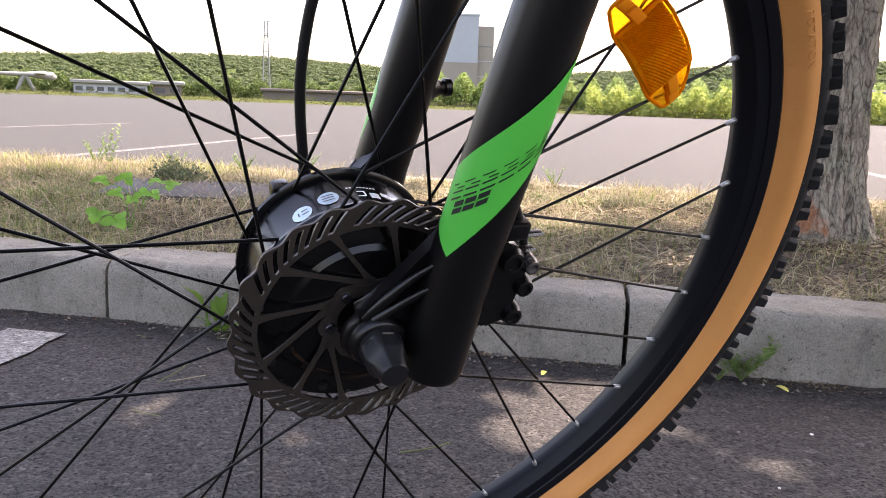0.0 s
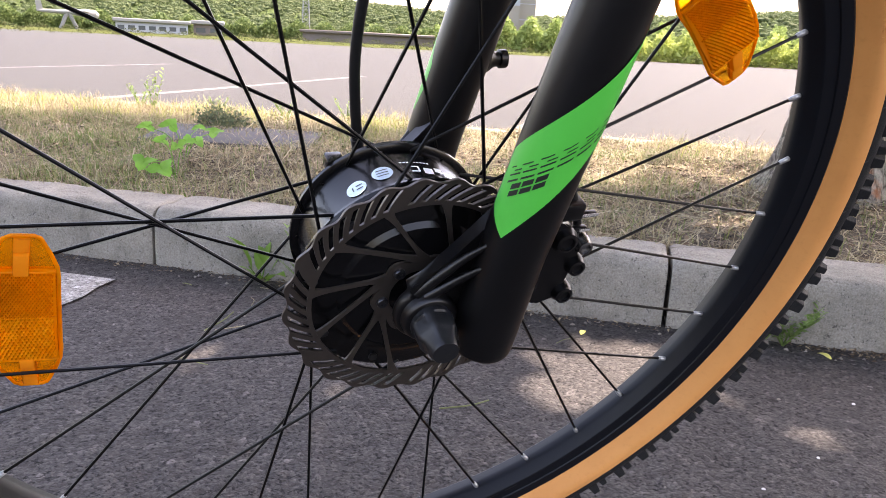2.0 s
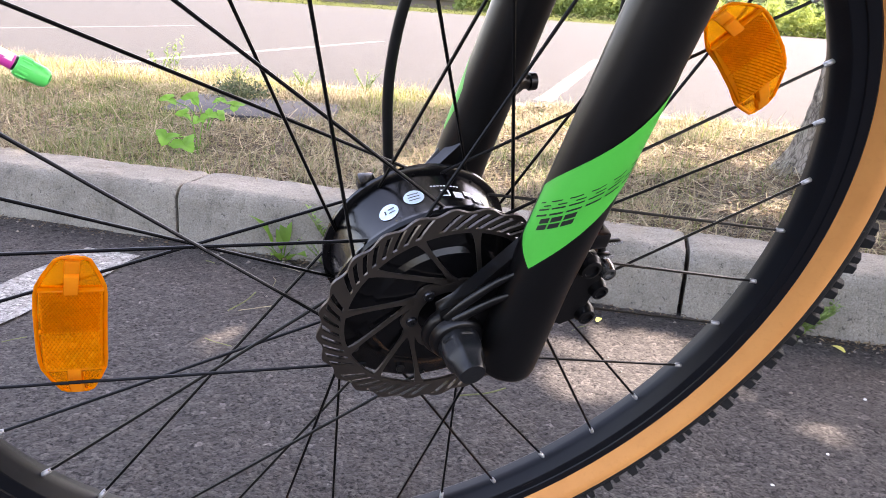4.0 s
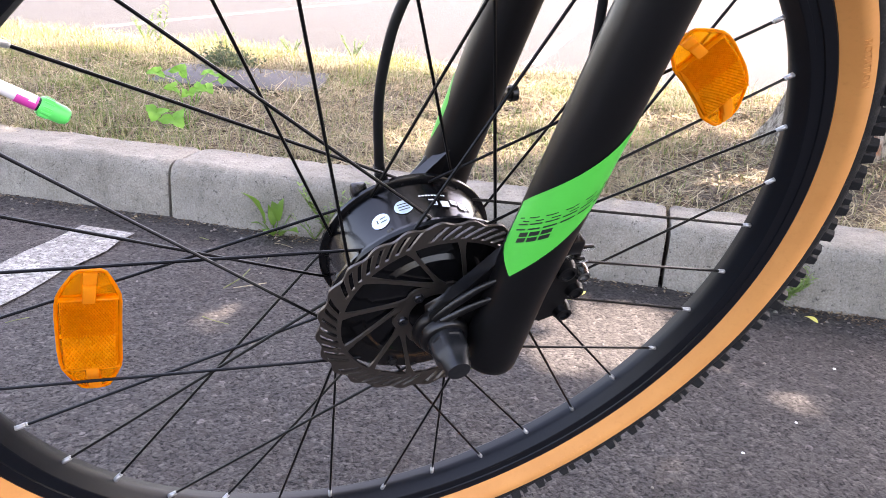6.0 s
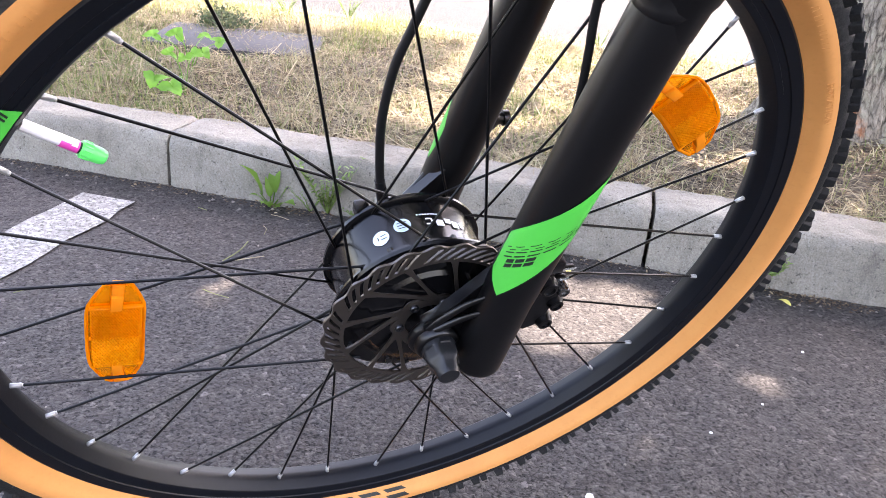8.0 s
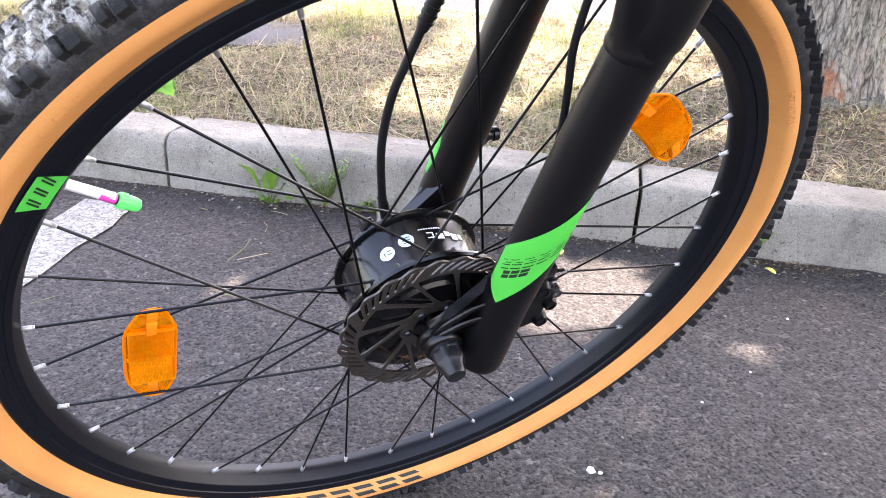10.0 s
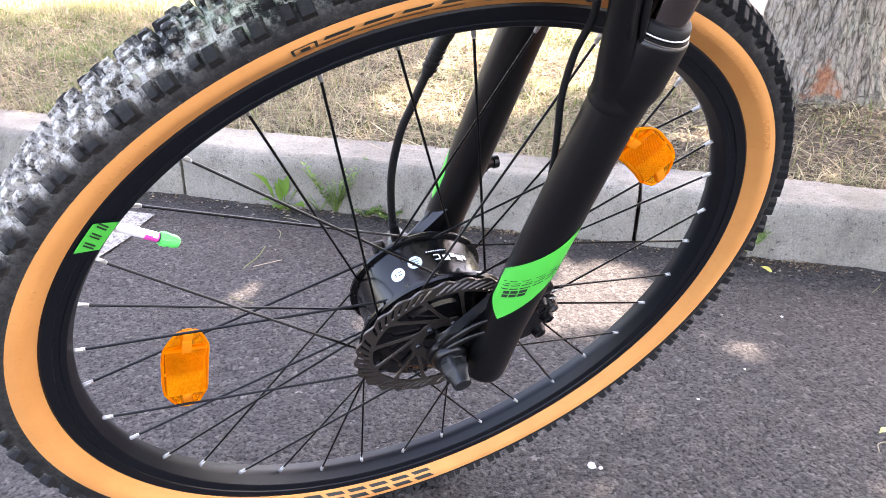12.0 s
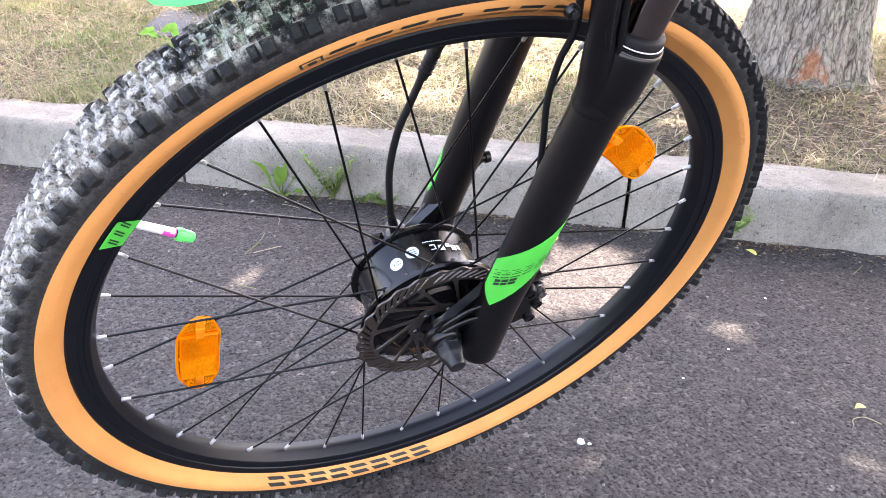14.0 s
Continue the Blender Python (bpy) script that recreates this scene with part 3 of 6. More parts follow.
def tyre(bike):
    side = [(0.3050, -0.0122), (0.3080, -0.0152), (0.3112, -0.0178), (0.3146, -0.0208), (0.3172, -0.0236), (0.3200, -0.0254), (0.3236, -0.0262), (0.3278, -0.0258)]
    tread = [(0.3278, -0.0259), (0.3322, -0.0264), (0.3378, -0.0246), (0.3424, -0.0200), (0.3455, -0.0130), (0.3472, -0.0060), (0.3476, 0.0),
             (0.3472, 0.0060), (0.3455, 0.0130), (0.3424, 0.0200), (0.3378, 0.0246), (0.3322, 0.0264), (0.3278, 0.0259)]
    bm = bmesh.new()
    lathe(bm, tread + [(0.320, 0.022), (0.320, -0.022)], 180, closed=True)
    ty = part("tyre", bm, DUSTY, bike, "knobby black tyre with tan sidewalls and dried mud")
    for s in (1, -1):
        bm = bmesh.new()
        lathe(bm, [(r, s * y) for r, y in side] + [(0.3190, -s * 0.019), (0.3055, -s * 0.0098)], 180, closed=True)
        part("sidewall", bm, TAN, ty, "smooth tan rubber sidewall")

    def knob(bm, r, deg, y, length, width, height, lean, taper=0.72):
        """A tread block: length along the tyre, width across it, standing on the casing."""
        e = (polar(1, deg) * math.cos(lean) + Vector((0, math.sin(lean), 0))).normalized()
        t = Vector((-math.sin(radians(deg)), 0, math.cos(radians(deg))))
        w = e.cross(t)
        c = polar(r, deg, y)
        vs = []
        for h, k in ((-0.002, 1.0), (height, taper)):
            for a, b in ((-1, -1), (1, -1), (1, 1), (-1, 1)):
                vs.append(bm.verts.new(c + e * h + t * a * length * k / 2 + w * b * width * k / 2))
        for f in ((0, 1, 2, 3), (4, 5, 6, 7), (0, 1, 5, 4), (1, 2, 6, 5), (2, 3, 7, 6), (3, 0, 4, 7)):
            bm.faces.new([vs[i] for i in f])

    # tread: wedge blocks in pairs on the shoulders, chunky staggered blocks over the crown
    pairs = 80
    rnd = random.Random(14)
    rows = (("shoulder_tread", ((0.3402, 0.0226, 0.0082, 0.0112, 0.0064, 44, (0.0, 0.36)),)),
            ("middle_tread", ((0.3454, 0.0138, 0.0088, 0.0078, 0.0054, 20, (0.15, 0.62)),)),
            ("centre_tread", ((0.3472, 0.0050, 0.0100, 0.0070, 0.0050, 6, (0.02, 0.48)),)))
    for name, bands in rows:
        bm = bmesh.new()
        for r, y, ln, wd, ht, lean, offs in bands:
            for s in (1, -1):
                for i in range(pairs):
                    for k, off in enumerate(offs):
                        deg = (i + off + (0.5 if s > 0 else 0.0) + rnd.uniform(-0.02, 0.02)) * 360 / pairs
                        big = 1.15 if k == 0 else 0.9
                        knob(bm, r, deg, s * (y + rnd.uniform(-0.0006, 0.0006) - (0.0014 if k else 0.0)), ln * big * rnd.uniform(0.9, 1.08), wd * rnd.uniform(0.9, 1.08), ht * rnd.uniform(0.85, 1.1), radians(s * lean), rnd.uniform(0.66, 0.84))
        bmesh.ops.bevel(bm, geom=list(bm.edges), offset=0.0004, segments=1, affect='EDGES')
        tagged(part(name, bm, KNOB, ty, "rows of square rubber tread blocks", 30), kind="stuff")
    # narrow ribs where the tan meets the black casing
    bm = bmesh.new()
    for i in range(48):
        a = i * 7.5 + 2
        for s in (1, -1):
            tube(bm, [polar(0.3278, a, s * 0.0259), polar(0.3300, a + 0.1, s * 0.0262)], [0.0006, 0.0003], 5)
    tagged(part("mould_tick", bm, RUBBER, ty), kind="stuff")
    def wall_y(r):
        for (r0, y0), (r1, y1) in zip(side, side[1:]):
            if r <= r1:
                return y0 + (y1 - y0) * (r - r0) / (r1 - r0)
        return side[-1][1]

    # worn print on the sidewall, kept as plain slanted blocks
    bm = bmesh.new()

    def block(deg, width, r0, r1, slant=0.9, gap=0.0):
        q = []
        n = 3
        for k in range(n + 1):
            f = k / n
            r = r0 + (r1 - r0) * f
            y = wall_y(r) - 0.0006
            q.append((bm.verts.new(polar(r, deg + slant * f, y)), bm.verts.new(polar(r, deg + slant * f + width, y))))
        for (a, b), (c, d) in zip(q, q[1:]):
            bm.faces.new((a, b, d, c))

    for i in range(8):
        a = -123.6 + i * 4.85
        block(a, 3.7, 0.3108, 0.3140)
        block(a + 0.5, 3.7, 0.3162, 0.3200)
    for a in (78.5, 83.0, 87.5, 93.0, 97.0, 101.0, 105.0):
        block(a, 3.2, 0.3155, 0.3176, -0.3)
        block(a - 0.4, 3.0, 0.3206, 0.3228, -0.3)
    block(108.2, 2.6, 0.3155, 0.3163, 0)
    block(108.2, 2.6, 0.3222, 0.3230, 0)
    block(108.2, 0.3, 0.3155, 0.3230, 0)
    block(110.6, 0.3, 0.3155, 0.3230, 0)
    block(109.0, 1.0, 0.3175, 0.3210, 0)
    tagged(part("printed_mark", bm, INK, ty, "dark print worn into bars"), kind="stuff")
    # raised tan lettering, the one word that can be read
    for deg, word in ((33.6, "ROTATION"),):
        cu = bpy.data.curves.new("raised_letters", 'FONT')
        cu.body, cu.size, cu.extrude, cu.align_x = word, 0.0074, 0.0004, 'LEFT'
        tmp = bpy.data.objects.new("tmp", cu)
        me = bpy.data.meshes.new_from_object(tmp)
        bpy.data.objects.remove(tmp)
        bm = bmesh.new()
        bm.from_mesh(me)
        for v in bm.verts:
            s, h = v.co.x, v.co.y
            p = polar(0.3185 + h * 0.8, deg - math.degrees(s * 1.12 / 0.319), wall_y(0.3185 + h * 0.8) - 0.0002 - v.co.z * 0.9)
            v.co = p
        part("raised_letters", bm, TAN, ty)
    # worn embossed lines elsewhere
    bm = bmesh.new()
    rnd = random.Random(8)
    for a0, a1 in ((150, 166), (128, 136), (40, 66), (-62, -48)):
        a = a0
        while a < a1:
            w = rnd.uniform(0.25, 0.7)
            tube(bm, [polar(0.3175, a, wall_y(0.3175)), polar(0.3215, a + rnd.uniform(-.2, .2), wall_y(0.3215))], 0.0005, 4)
            a += w + rnd.uniform(0.3, 0.6)
    tagged(part("embossed_mark", bm, TAN, ty), kind="stuff")


def rim(bike):
    bm = bmesh.new()
    half = [(BED_R, -0.0015), (0.2852, -0.0040), (0.2892, -0.0116), (0.2900, -0.0122), (0.2936, -0.0131), (0.2941, -0.0123), (0.2984, -0.0134), (0.2989, -0.0145), (0.3010, -0.0150), (0.3062, -0.0160), (0.3077, -0.0152), (0.3077, -0.0130), (0.2950, -0.0115)]
    lathe(bm, half + [(q, -y) for q, y in reversed(half)], 180, closed=True)
    r = part("rim", bm, RIM_BLACK, bike, "black aluminium rim with a green printed patch", 20)

    wall = lambda q, lift: -0.0120 - (q - 0.2900) * 0.245 - lift

    def patch(deg0, deg1, r0, r1, lift, mat, name, label="", skew=0.0, parent=r):
        bm = bmesh.new()
        n = 8
        lo = [bm.verts.new(polar(r0, deg0 + (deg1 - deg0) * i / n, wall(r0, lift))) for i in range(n + 1)]
        hi = [bm.verts.new(polar(r1, deg0 + skew + (deg1 - deg0) * i / n, wall(r1, lift))) for i in range(n + 1)]
        for i in range(n):
            bm.faces.new((lo[i], lo[i + 1], hi[i + 1], hi[i]))
        return part(name, bm, mat, parent, label)

    patch(139.9, 145.1, 0.2904, 0.3048, 0.0012, GREEN, "decal", "green rim decal with black bars", 0.9)
    for a in (140.9, 141.4, 142.6, 143.1, 144.3, 144.8):
        patch(a, a + 0.28, 0.2945, 0.3020, 0.0016, INK, "decal_bar", skew=-0.5)
    # faint grey lines of small print on the rim wall
    for k, a in enumerate((-70, -66.5)):
        patch(a, a + 2.2, 0.2908, 0.2918, 0.0005, CAP_RUBBER, "decal_bar")


def spokes(bike):
    nip = bmesh.new()
    cylinder(nip, (0, 0, 0.0025), (0, 0, -0.0065), 0.0018, 10, 0.0017)
    cylinder(nip, (0, 0, -0.0065), (0, 0, -0.0080), 0.0016, 10, 0.0012)
    bmesh.ops.recalc_face_normals(nip, faces=nip.faces)
    nip_me = bpy.data.meshes.new("nipple")
    nip.to_mesh(nip_me)
    nip.free()
    nip_me.materials.append(NIPPLE)
    nip_me.polygons.foreach_set("use_smooth", [len(q.vertices) == 4 for q in nip_me.polygons])
    for k in range(36):
        a = NIPPLE_ANGLE + 10 * (k - 1)
        near = k % 2 == 1
        sign = 1 if k % 4 in (1, 2) else -1
        y0 = -0.0012 if near else 0.0012
        start = polar(BED_R, a, y0)
        hole = polar(0.0650, a + sign * 38, -0.0235) if near else polar(0.0580, a + sign * 41, 0.0295)
        outside = (k // 2) % 2 == 0
        bend = hole + Vector((0, (-0.003 if outside else 0.003) * (1 if near else -1), 0))
        way = (bend - start).normalized()
        bm = bmesh.new()
        tube(bm, [start + way * 0.004, start + way * 0.1, bend, hole + Vector((0, (0.004 if outside else -0.004) * (1 if near else -1), 0))], 0.00105, 7)
        sp = part("spoke", bm, SPOKE_BLACK, bike)
        n = new("nipple", nip_me)
        n.parent = sp
        n.matrix_basis = Matrix.Translation(start) @ (-way).to_track_quat("Z", "Y").to_matrix().to_4x4()


def hub_motor(bike):
    bm = bmesh.new()
    lathe(bm, [(0.010, 0.046), (0.022, 0.045), (0.026, 0.041), (0.048, 0.038), (0.056, 0.034), (0.0605, 0.0325), (0.0622, 0.0305), (0.0622, 0.0280), (0.0605, 0.0268), (0.0580, 0.0262),
               (0.0572, 0.0180), (0.0575, -0.0140), (0.0590, -0.0185), (0.0660, -0.0200), (0.0690, -0.0212), (0.0695, -0.0235), (0.0682, -0.0255), (0.0640, -0.0268), (0.0560, -0.0275),
               (0.0520, -0.0300), (0.0470, -0.0310), (0.0440, -0.0335), (0.0300, -0.0345), (0.0270, -0.0350), (0.0250, -0.0362), (0.010, -0.0364)], 120)
    hub = part("hub_motor", bm, MOTOR_BLACK, bike, "glossy black hub motor drum with stickers", 28)
    for y, r, n in ((0.0318, 0.0545, 9), (-0.0268, 0.0605, 9)):
        for i in range(n):
            a = 10 + i * 360 / n
            bm = bmesh.new()
            cylinder(bm, polar(r, a, y), polar(r, a, y + (0.003 if y > 0 else -0.002)), 0.0028, 12)
            part("cover_screw", bm, BOLT, hub)
    # solid black plugs stand in for the shade inside the spoke holes
    for i in range(18):
        for y, r, off in ((-0.0205, 0.0650, 7), (0.0272, 0.0580, 3)):
            a = NIPPLE_ANGLE + off + i * 20
            bm = bmesh.new()
            cylinder(bm, polar(r, a, y + 0.004), polar(r, a, y - 0.0005), 0.0022, 8)
            part("spoke_hole_dark", bm, INK, hub)

    def disc(deg, y, rad, mat, name, label="", lift=0.0004, parent=hub):
        bm = bmesh.new()
        n = 28
        rings = []
        for q in (0.0, 0.5, 1.0):
            ring = []
            for i in range(n):
                t = 2 * math.pi * i / n
                ring.append(bm.verts.new(polar(0.0574 + lift, deg + math.degrees(rad * q * math.cos(t) / 0.0574), y + rad * q * math.sin(t))))
                if q == 0.0:
                    break
            rings.append(ring)
        for i in range(n):
            j = (i + 1) % n
            bm.faces.new((rings[0][0], rings[1][i], rings[1][j]))
            bm.faces.new((rings[1][i], rings[1][j], rings[2][j], rings[2][i]))
        return part(name, bm, mat, parent, label)

    def bar(deg, y, w, h, mat, name="print_bar", parent=hub, lift=0.0007):
        bm = bmesh.new()
        n = 4
        lo = [bm.verts.new(polar(0.0574 + lift, deg + math.degrees(w * (i / n - 0.5) / 0.0574), y - h / 2)) for i in range(n + 1)]
        hi = [bm.verts.new(polar(0.0574 + lift, deg + math.degrees(w * (i / n - 0.5) / 0.0574), y + h / 2)) for i in range(n + 1)]
        for i in range(n):
            bm.faces.new((lo[i], lo[i + 1], hi[i + 1], hi[i]))
        return part(name, bm, mat, parent)

    s1 = disc(120.5, 0.002, 0.0062, STICKER, "sticker", "round pale silver-blue sticker")
    bar(118.5, 0.0035, 0.004, 0.0009, INK, parent=s1)
    bar(118.5, 0.0005, 0.004, 0.0009, INK, parent=s1)
    bar(122.5, 0.0020, 0.0009, 0.0035, INK, parent=s1)
    s2 = disc(103.5, 0.006, 0.0062, STICKER, "sticker", "round pale silver-blue sticker")
    for k in range(3):
        bar(103.5, 0.0035 + 0.0025 * k, 0.007, 0.0008, INK, parent=s2)
    for k in range(9):
        bar(91 - k * 2.1, 0.0125, 0.0015, 0.0012, WHITE_INK)
    for k, (a, y, w, hh) in enumerate(((84, 0.003, 0.0048, 0.0012), (81.8, 0.0055, 0.0012, 0.005), (84, 0.008, 0.0048, 0.0012), (76, 0.004, 0.006, 0.006), (69, 0.0065, 0.005, 0.0045), (63, 0.004, 0.006, 0.0065), (57, 0.005, 0.004, 0.005))):
        bar(a, y, w, hh, WHITE_INK)
    # axle and the far side's cable boss
    bm = bmesh.new()
    cylinder(bm, (0, -0.060, 0), (0, 0.078, 0), 0.0060, 16)
    part("axle", bm, BOLT, hub)
    bm = bmesh.new()
    box(bm, -0.040, -0.029, 0.030, 0.042, 0.042, 0.0515, 0.002)
    part("sensor_lug", bm, MOTOR_BLACK, hub, "small black lug on the far cover")


def brake_rotor(bike):
    y0, y1 = -0.0378, -0.0360
    faces = []
    n, sub = 58, 6
    r_in, r_out = 0.0622, 0.0778
    radii = [r_in, 0.0648, 0.0682, 0.0717, 0.0754, r_out]

    def point(i, k):
        r = radii[k]
        deg = i * 360 / (n * sub) - (r - r_in) / (r_out - r_in) * 13.0
        if k == len(radii) - 1:
            r += 0.0014 * math.sin(radians(deg * 24)) - 0.0006
        return (r * math.cos(radians(deg)), r * math.sin(radians(deg)))

    for i in range(n * sub):
        for k in range(len(radii) - 1):
            slot = i % sub in (1, 2, 3) and 1 <= k <= 3
            if (i // sub) % 9 == 8:
                slot = False
            if not slot:
                faces.append([point(i, k), point(i + 1, k), point(i + 1, k + 1), point(i, k + 1)])
    bm = bmesh.new()
    plate(bm, faces, y0, y1)
    ring = part("brake_rotor", bm, STEEL, bike, "slotted steel disc brake rotor with swept arms", 25)
    faces = []
    m = 72
    for i in range(m):
        a, b = i * 360 / m, (i + 1) * 360 / m
        for ra, rb in ((0.0175, 0.0205), (0.0205, 0.0262)):
            wave = lambda d, r: r + (0.0022 * math.cos(radians(6 * (d - 126.5))) if r > 0.025 else 0.0)
            faces.append([(wave(d, r) * math.cos(radians(d)), wave(d, r) * math.sin(radians(d))) for d, r in ((a, ra), (b, ra), (b, rb), (a, rb))])
    bm = bmesh.new()
    plate(bm, faces, y0, y1)
    part("carrier", bm, STEEL, ring)
    for i in range(6):
        base = 84 + 60 * i
        for sweep, start in ((27, 2), (57, 6)):
            bm = bmesh.new()
            left, right = [], []
            steps = 10
            for s in range(steps + 1):
                f = s / steps
                p = polar(0.0245, base + start) * (1 - f) + polar(0.0640, base + sweep) * f
                q = (polar(0.0640, base + sweep) - polar(0.0245, base + start)).normalized()
                w = 0.0013 + 0.0022 * (2 * f - 1) ** 4
                left.append((p.x - q.z * w, p.z + q.x * w))
                right.append((p.x + q.z * w, p.z - q.x * w))
            plate(bm, [[left[s], left[s + 1], right[s + 1], right[s]] for s in range(steps)], y0 + 0.0001, y1 - 0.0001)
            part("rotor_arm", bm, STEEL, ring, smooth=25)
        bm = bmesh.new()
        p = polar(0.0216, 126.5 + 60 * i, 0)
        lathe(bm, [(0.0012, -0.0390), (0.0014, -0.0400), (0.0030, -0.0400), (0.0035, -0.0393), (0.0035, -0.0378), (0.002, -0.034)], 20)
        bmesh.ops.translate(bm, vec=p, verts=bm.verts)
        part("rotor_bolt", bm, BOLT, ring)


def fork(bike):
    y_near, y_far = LEG_NEAR[2], LEG_FAR[2]
    for axis, side in ((LEG_NEAR, -1), (LEG_FAR, 1)):
        y = axis[2]
        d = Vector((axis[1], 0, 1)).normalized()
        bm = bmesh.new()
        zs = [-0.0235, -0.0228, -0.0212, -0.0180, -0.010, 0.0] + [0.015 + 0.0155 * i for i in range(17)]
        pts, rad = [], []
        for i, z in enumerate(zs):
            x, r = leg_axis(z, axis)
            foot = max(0.0, min(1.0, (0.045 - z) / 0.06))
            pts.append((x + 0.0026 * foot, y, z))
            rad.append((r + 0.0012 * foot) * ((0.86, 0.94, 0.98, 1.0)[i] if i < 4 else 1.0))
        tube(bm, pts, rad, 40, 0.97, up=(1, 0, 0))
        leg = part("fork_leg", bm, FORK_PAINT, bike, "satin black suspension fork leg with a green decal", 50)
        # lug from the leg to the axle: a rounded plate with a boss
        bm = bmesh.new()
        y0, y1 = (y + 0.0055, y + 0.0145) if side < 0 else (y - 0.0145, y - 0.0055)
        arc = [(0.0195 * math.cos(radians(a)), 0.0195 * math.sin(radians(a))) for a in range(118, 276, 12)]
        outline = [(0.0390, 0.0730), (0.0300, 0.0620), (0.0230, 0.0540), (0.0150, 0.0452), (0.0057, 0.0355), (-0.0030, 0.0260)] + arc + [(0.012, -0.0190), (0.022, -0.0215), (0.0300, -0.0225), (0.0370, -0.0180), (0.0385, 0.03)]
        prism(bm, outline, y0, y1)
        bmesh.ops.bevel(bm, geom=[q for q in bm.edges if abs(q.verts[0].co.y - q.verts[1].co.y) < 1e-6], offset=0.0042, segments=5, affect='EDGES', profile=0.5)
        part("dropout", bm, FORK_PAINT, leg, smooth=60)
        deep = lambda q: y - side * (q + 0.0615)
        for pts, r in ((((-0.0075, -0.0535, 0.0150), (0.0050, -0.0562, 0.0292), (0.0160, -0.0590, 0.0410), (0.0260, -0.0640, 0.0520)), 0.0034), (((-0.0030, -0.0560, 0.0140), (0.0110, -0.0585, 0.0242), (0.0215, -0.0640, 0.0350), (0.0290, -0.0700, 0.0430)), 0.0032)):
            bm = bmesh.new()
            tube(bm, curve_points([(a, deep(b), c) for a, b, c in pts], 5), [r * (1.15 - 0.045 * q) for q in range(16)], 14)
            part("rib", bm, FORK_PAINT, leg, smooth=60)
        # boss ring round the axle nut
        bm = bmesh.new()
        out = y0 if side < 0 else y1
        lathe(bm, [(0.0005, out - side * 0.004), (0.0165, out - side * 0.004), (0.0162, out + side * 0.0030), (0.0150, out + side * 0.0052), (0.0140, out + side * 0.0060), (0.0005, out + side * 0.0060)], 40)
        part("axle_washer", bm, FORK_PAINT, leg, "black washer at the axle", 40)
        # collar, dust seal and stanchion
        c = Vector((leg_axis(0.310, axis)[0] + 0.0010, y, 0.310))
        bm = bmesh.new()
        tube(bm, [c - d * 0.060, c - d * 0.043, c - d * 0.0385, c - d * 0.033, c - d * 0.012, c - d * 0.003, c - d * 0.0005, c + d * 0.0005],
             [0.0180, 0.0190, 0.0206, 0.0212, 0.0216, 0.0215, 0.0211, 0.0200], 44)
        part("collar", bm, FORK_PAINT, leg, smooth=50)
        bm = bmesh.new()
        tube(bm, [c, c + d * 0.0022, c + d * 0.0024, c + d * 0.0046, c + d * 0.0050, c + d * 0.0085, c + d * 0.0098, c + d * 0.0104], [0.0199, 0.0198, 0.0186, 0.0186, 0.0192, 0.0186, 0.0176, 0.0160], 44)
        seal = part("dust_seal", bm, SEAL, leg, "black rubber dust seal with bright rings")
        for h, rr, thick, mat in ((0.0036, 0.0190, 0.0006, NICKEL), (0.0004, 0.0204, 0.0005, STEEL)):
            bm = bmesh.new()
            e1, e2 = d.cross(Vector((0, 1, 0))).normalized(), Vector((0, 1, 0))
            tube(bm, [c + d * h + (e1 * math.cos(t) + e2 * math.sin(t)) * rr for t in (2 * math.pi * i / 48 for i in range(49))], thick, 8)
            part("spring_ring", bm, mat, seal, "thin bright spring ring", smooth=60)
        bm = bmesh.new()
        tube(bm, [c - d * 0.01, c + d * 0.17], 0.0150, 48)
        part("stanchion", bm, CHROME, leg, "polished dark chrome stanchion tube")
        # arm rising from the leg to the arch, with a groove along its outer face
        x = leg_axis(0.27, axis)[0]
        bm = bmesh.new()
        path = curve_points([(x - 0.0020, y, 0.256), (x - 0.0055, y, 0.274), (x - 0.0125, y * 1.01, 0.298), (x - 0.0182, y, 0.332), (x - 0.0205, y * 0.95, 0.368)], 6)
        tube(bm, path, [(0.0130, 0.0158, 0.0170)[i] if i < 3 else 0.0176 - 0.0080 * min(1, (i - 3) / 13) ** 0.8 for i in range(25)], 36, 1.05, up=(1, 0, 0))
        arm = part("arch_arm", bm, FORK_PAINT, leg, smooth=60)
        bm = bmesh.new()
        for off, lift in ((0.0, 0.0), (-0.0085, -0.0012)):
            tube(bm, [(x - 0.0050 + off * 0.7, y + side * (0.0118 + lift), 0.290), (x - 0.0110 + off, y + side * (0.0106 + lift), 0.326), (x - 0.0145 + off, y * 0.95 + side * (0.0094 + lift), 0.368)], [0.0008, 0.0025, 0.0027], 12, 0.8, up=(1, 0, 0))
        part("arm_rib", bm, FORK_PAINT, arm, smooth=60)
    # arch over the tyre
    bm = bmesh.new()
    xa = leg_axis(0.27)[0] - 0.0205
    pts = curve_points([(xa, y_near * 0.97, 0.355), (xa - 0.002, y_near * 0.76, 0.386), (xa - 0.004, -0.018, 0.398), (xa - 0.004, 0.018, 0.398), (xa, y_far * 0.76, 0.386), (xa + 0.003, y_far * 0.97, 0.355)], 5)
    tube(bm, pts, 0.0128, 24, 0.7, up=(1, 0, 0))
    part("arch", bm, FORK_PAINT, bike, "satin black fork arch over the tyre", 60)
    # crown above, between the stanchions
    d = Vector((LEG_NEAR[1], 0, 1)).normalized()
    bm = bmesh.new()
    top = Vector((leg_axis(0.3065)[0], 0, 0.3065)) + d * 0.150
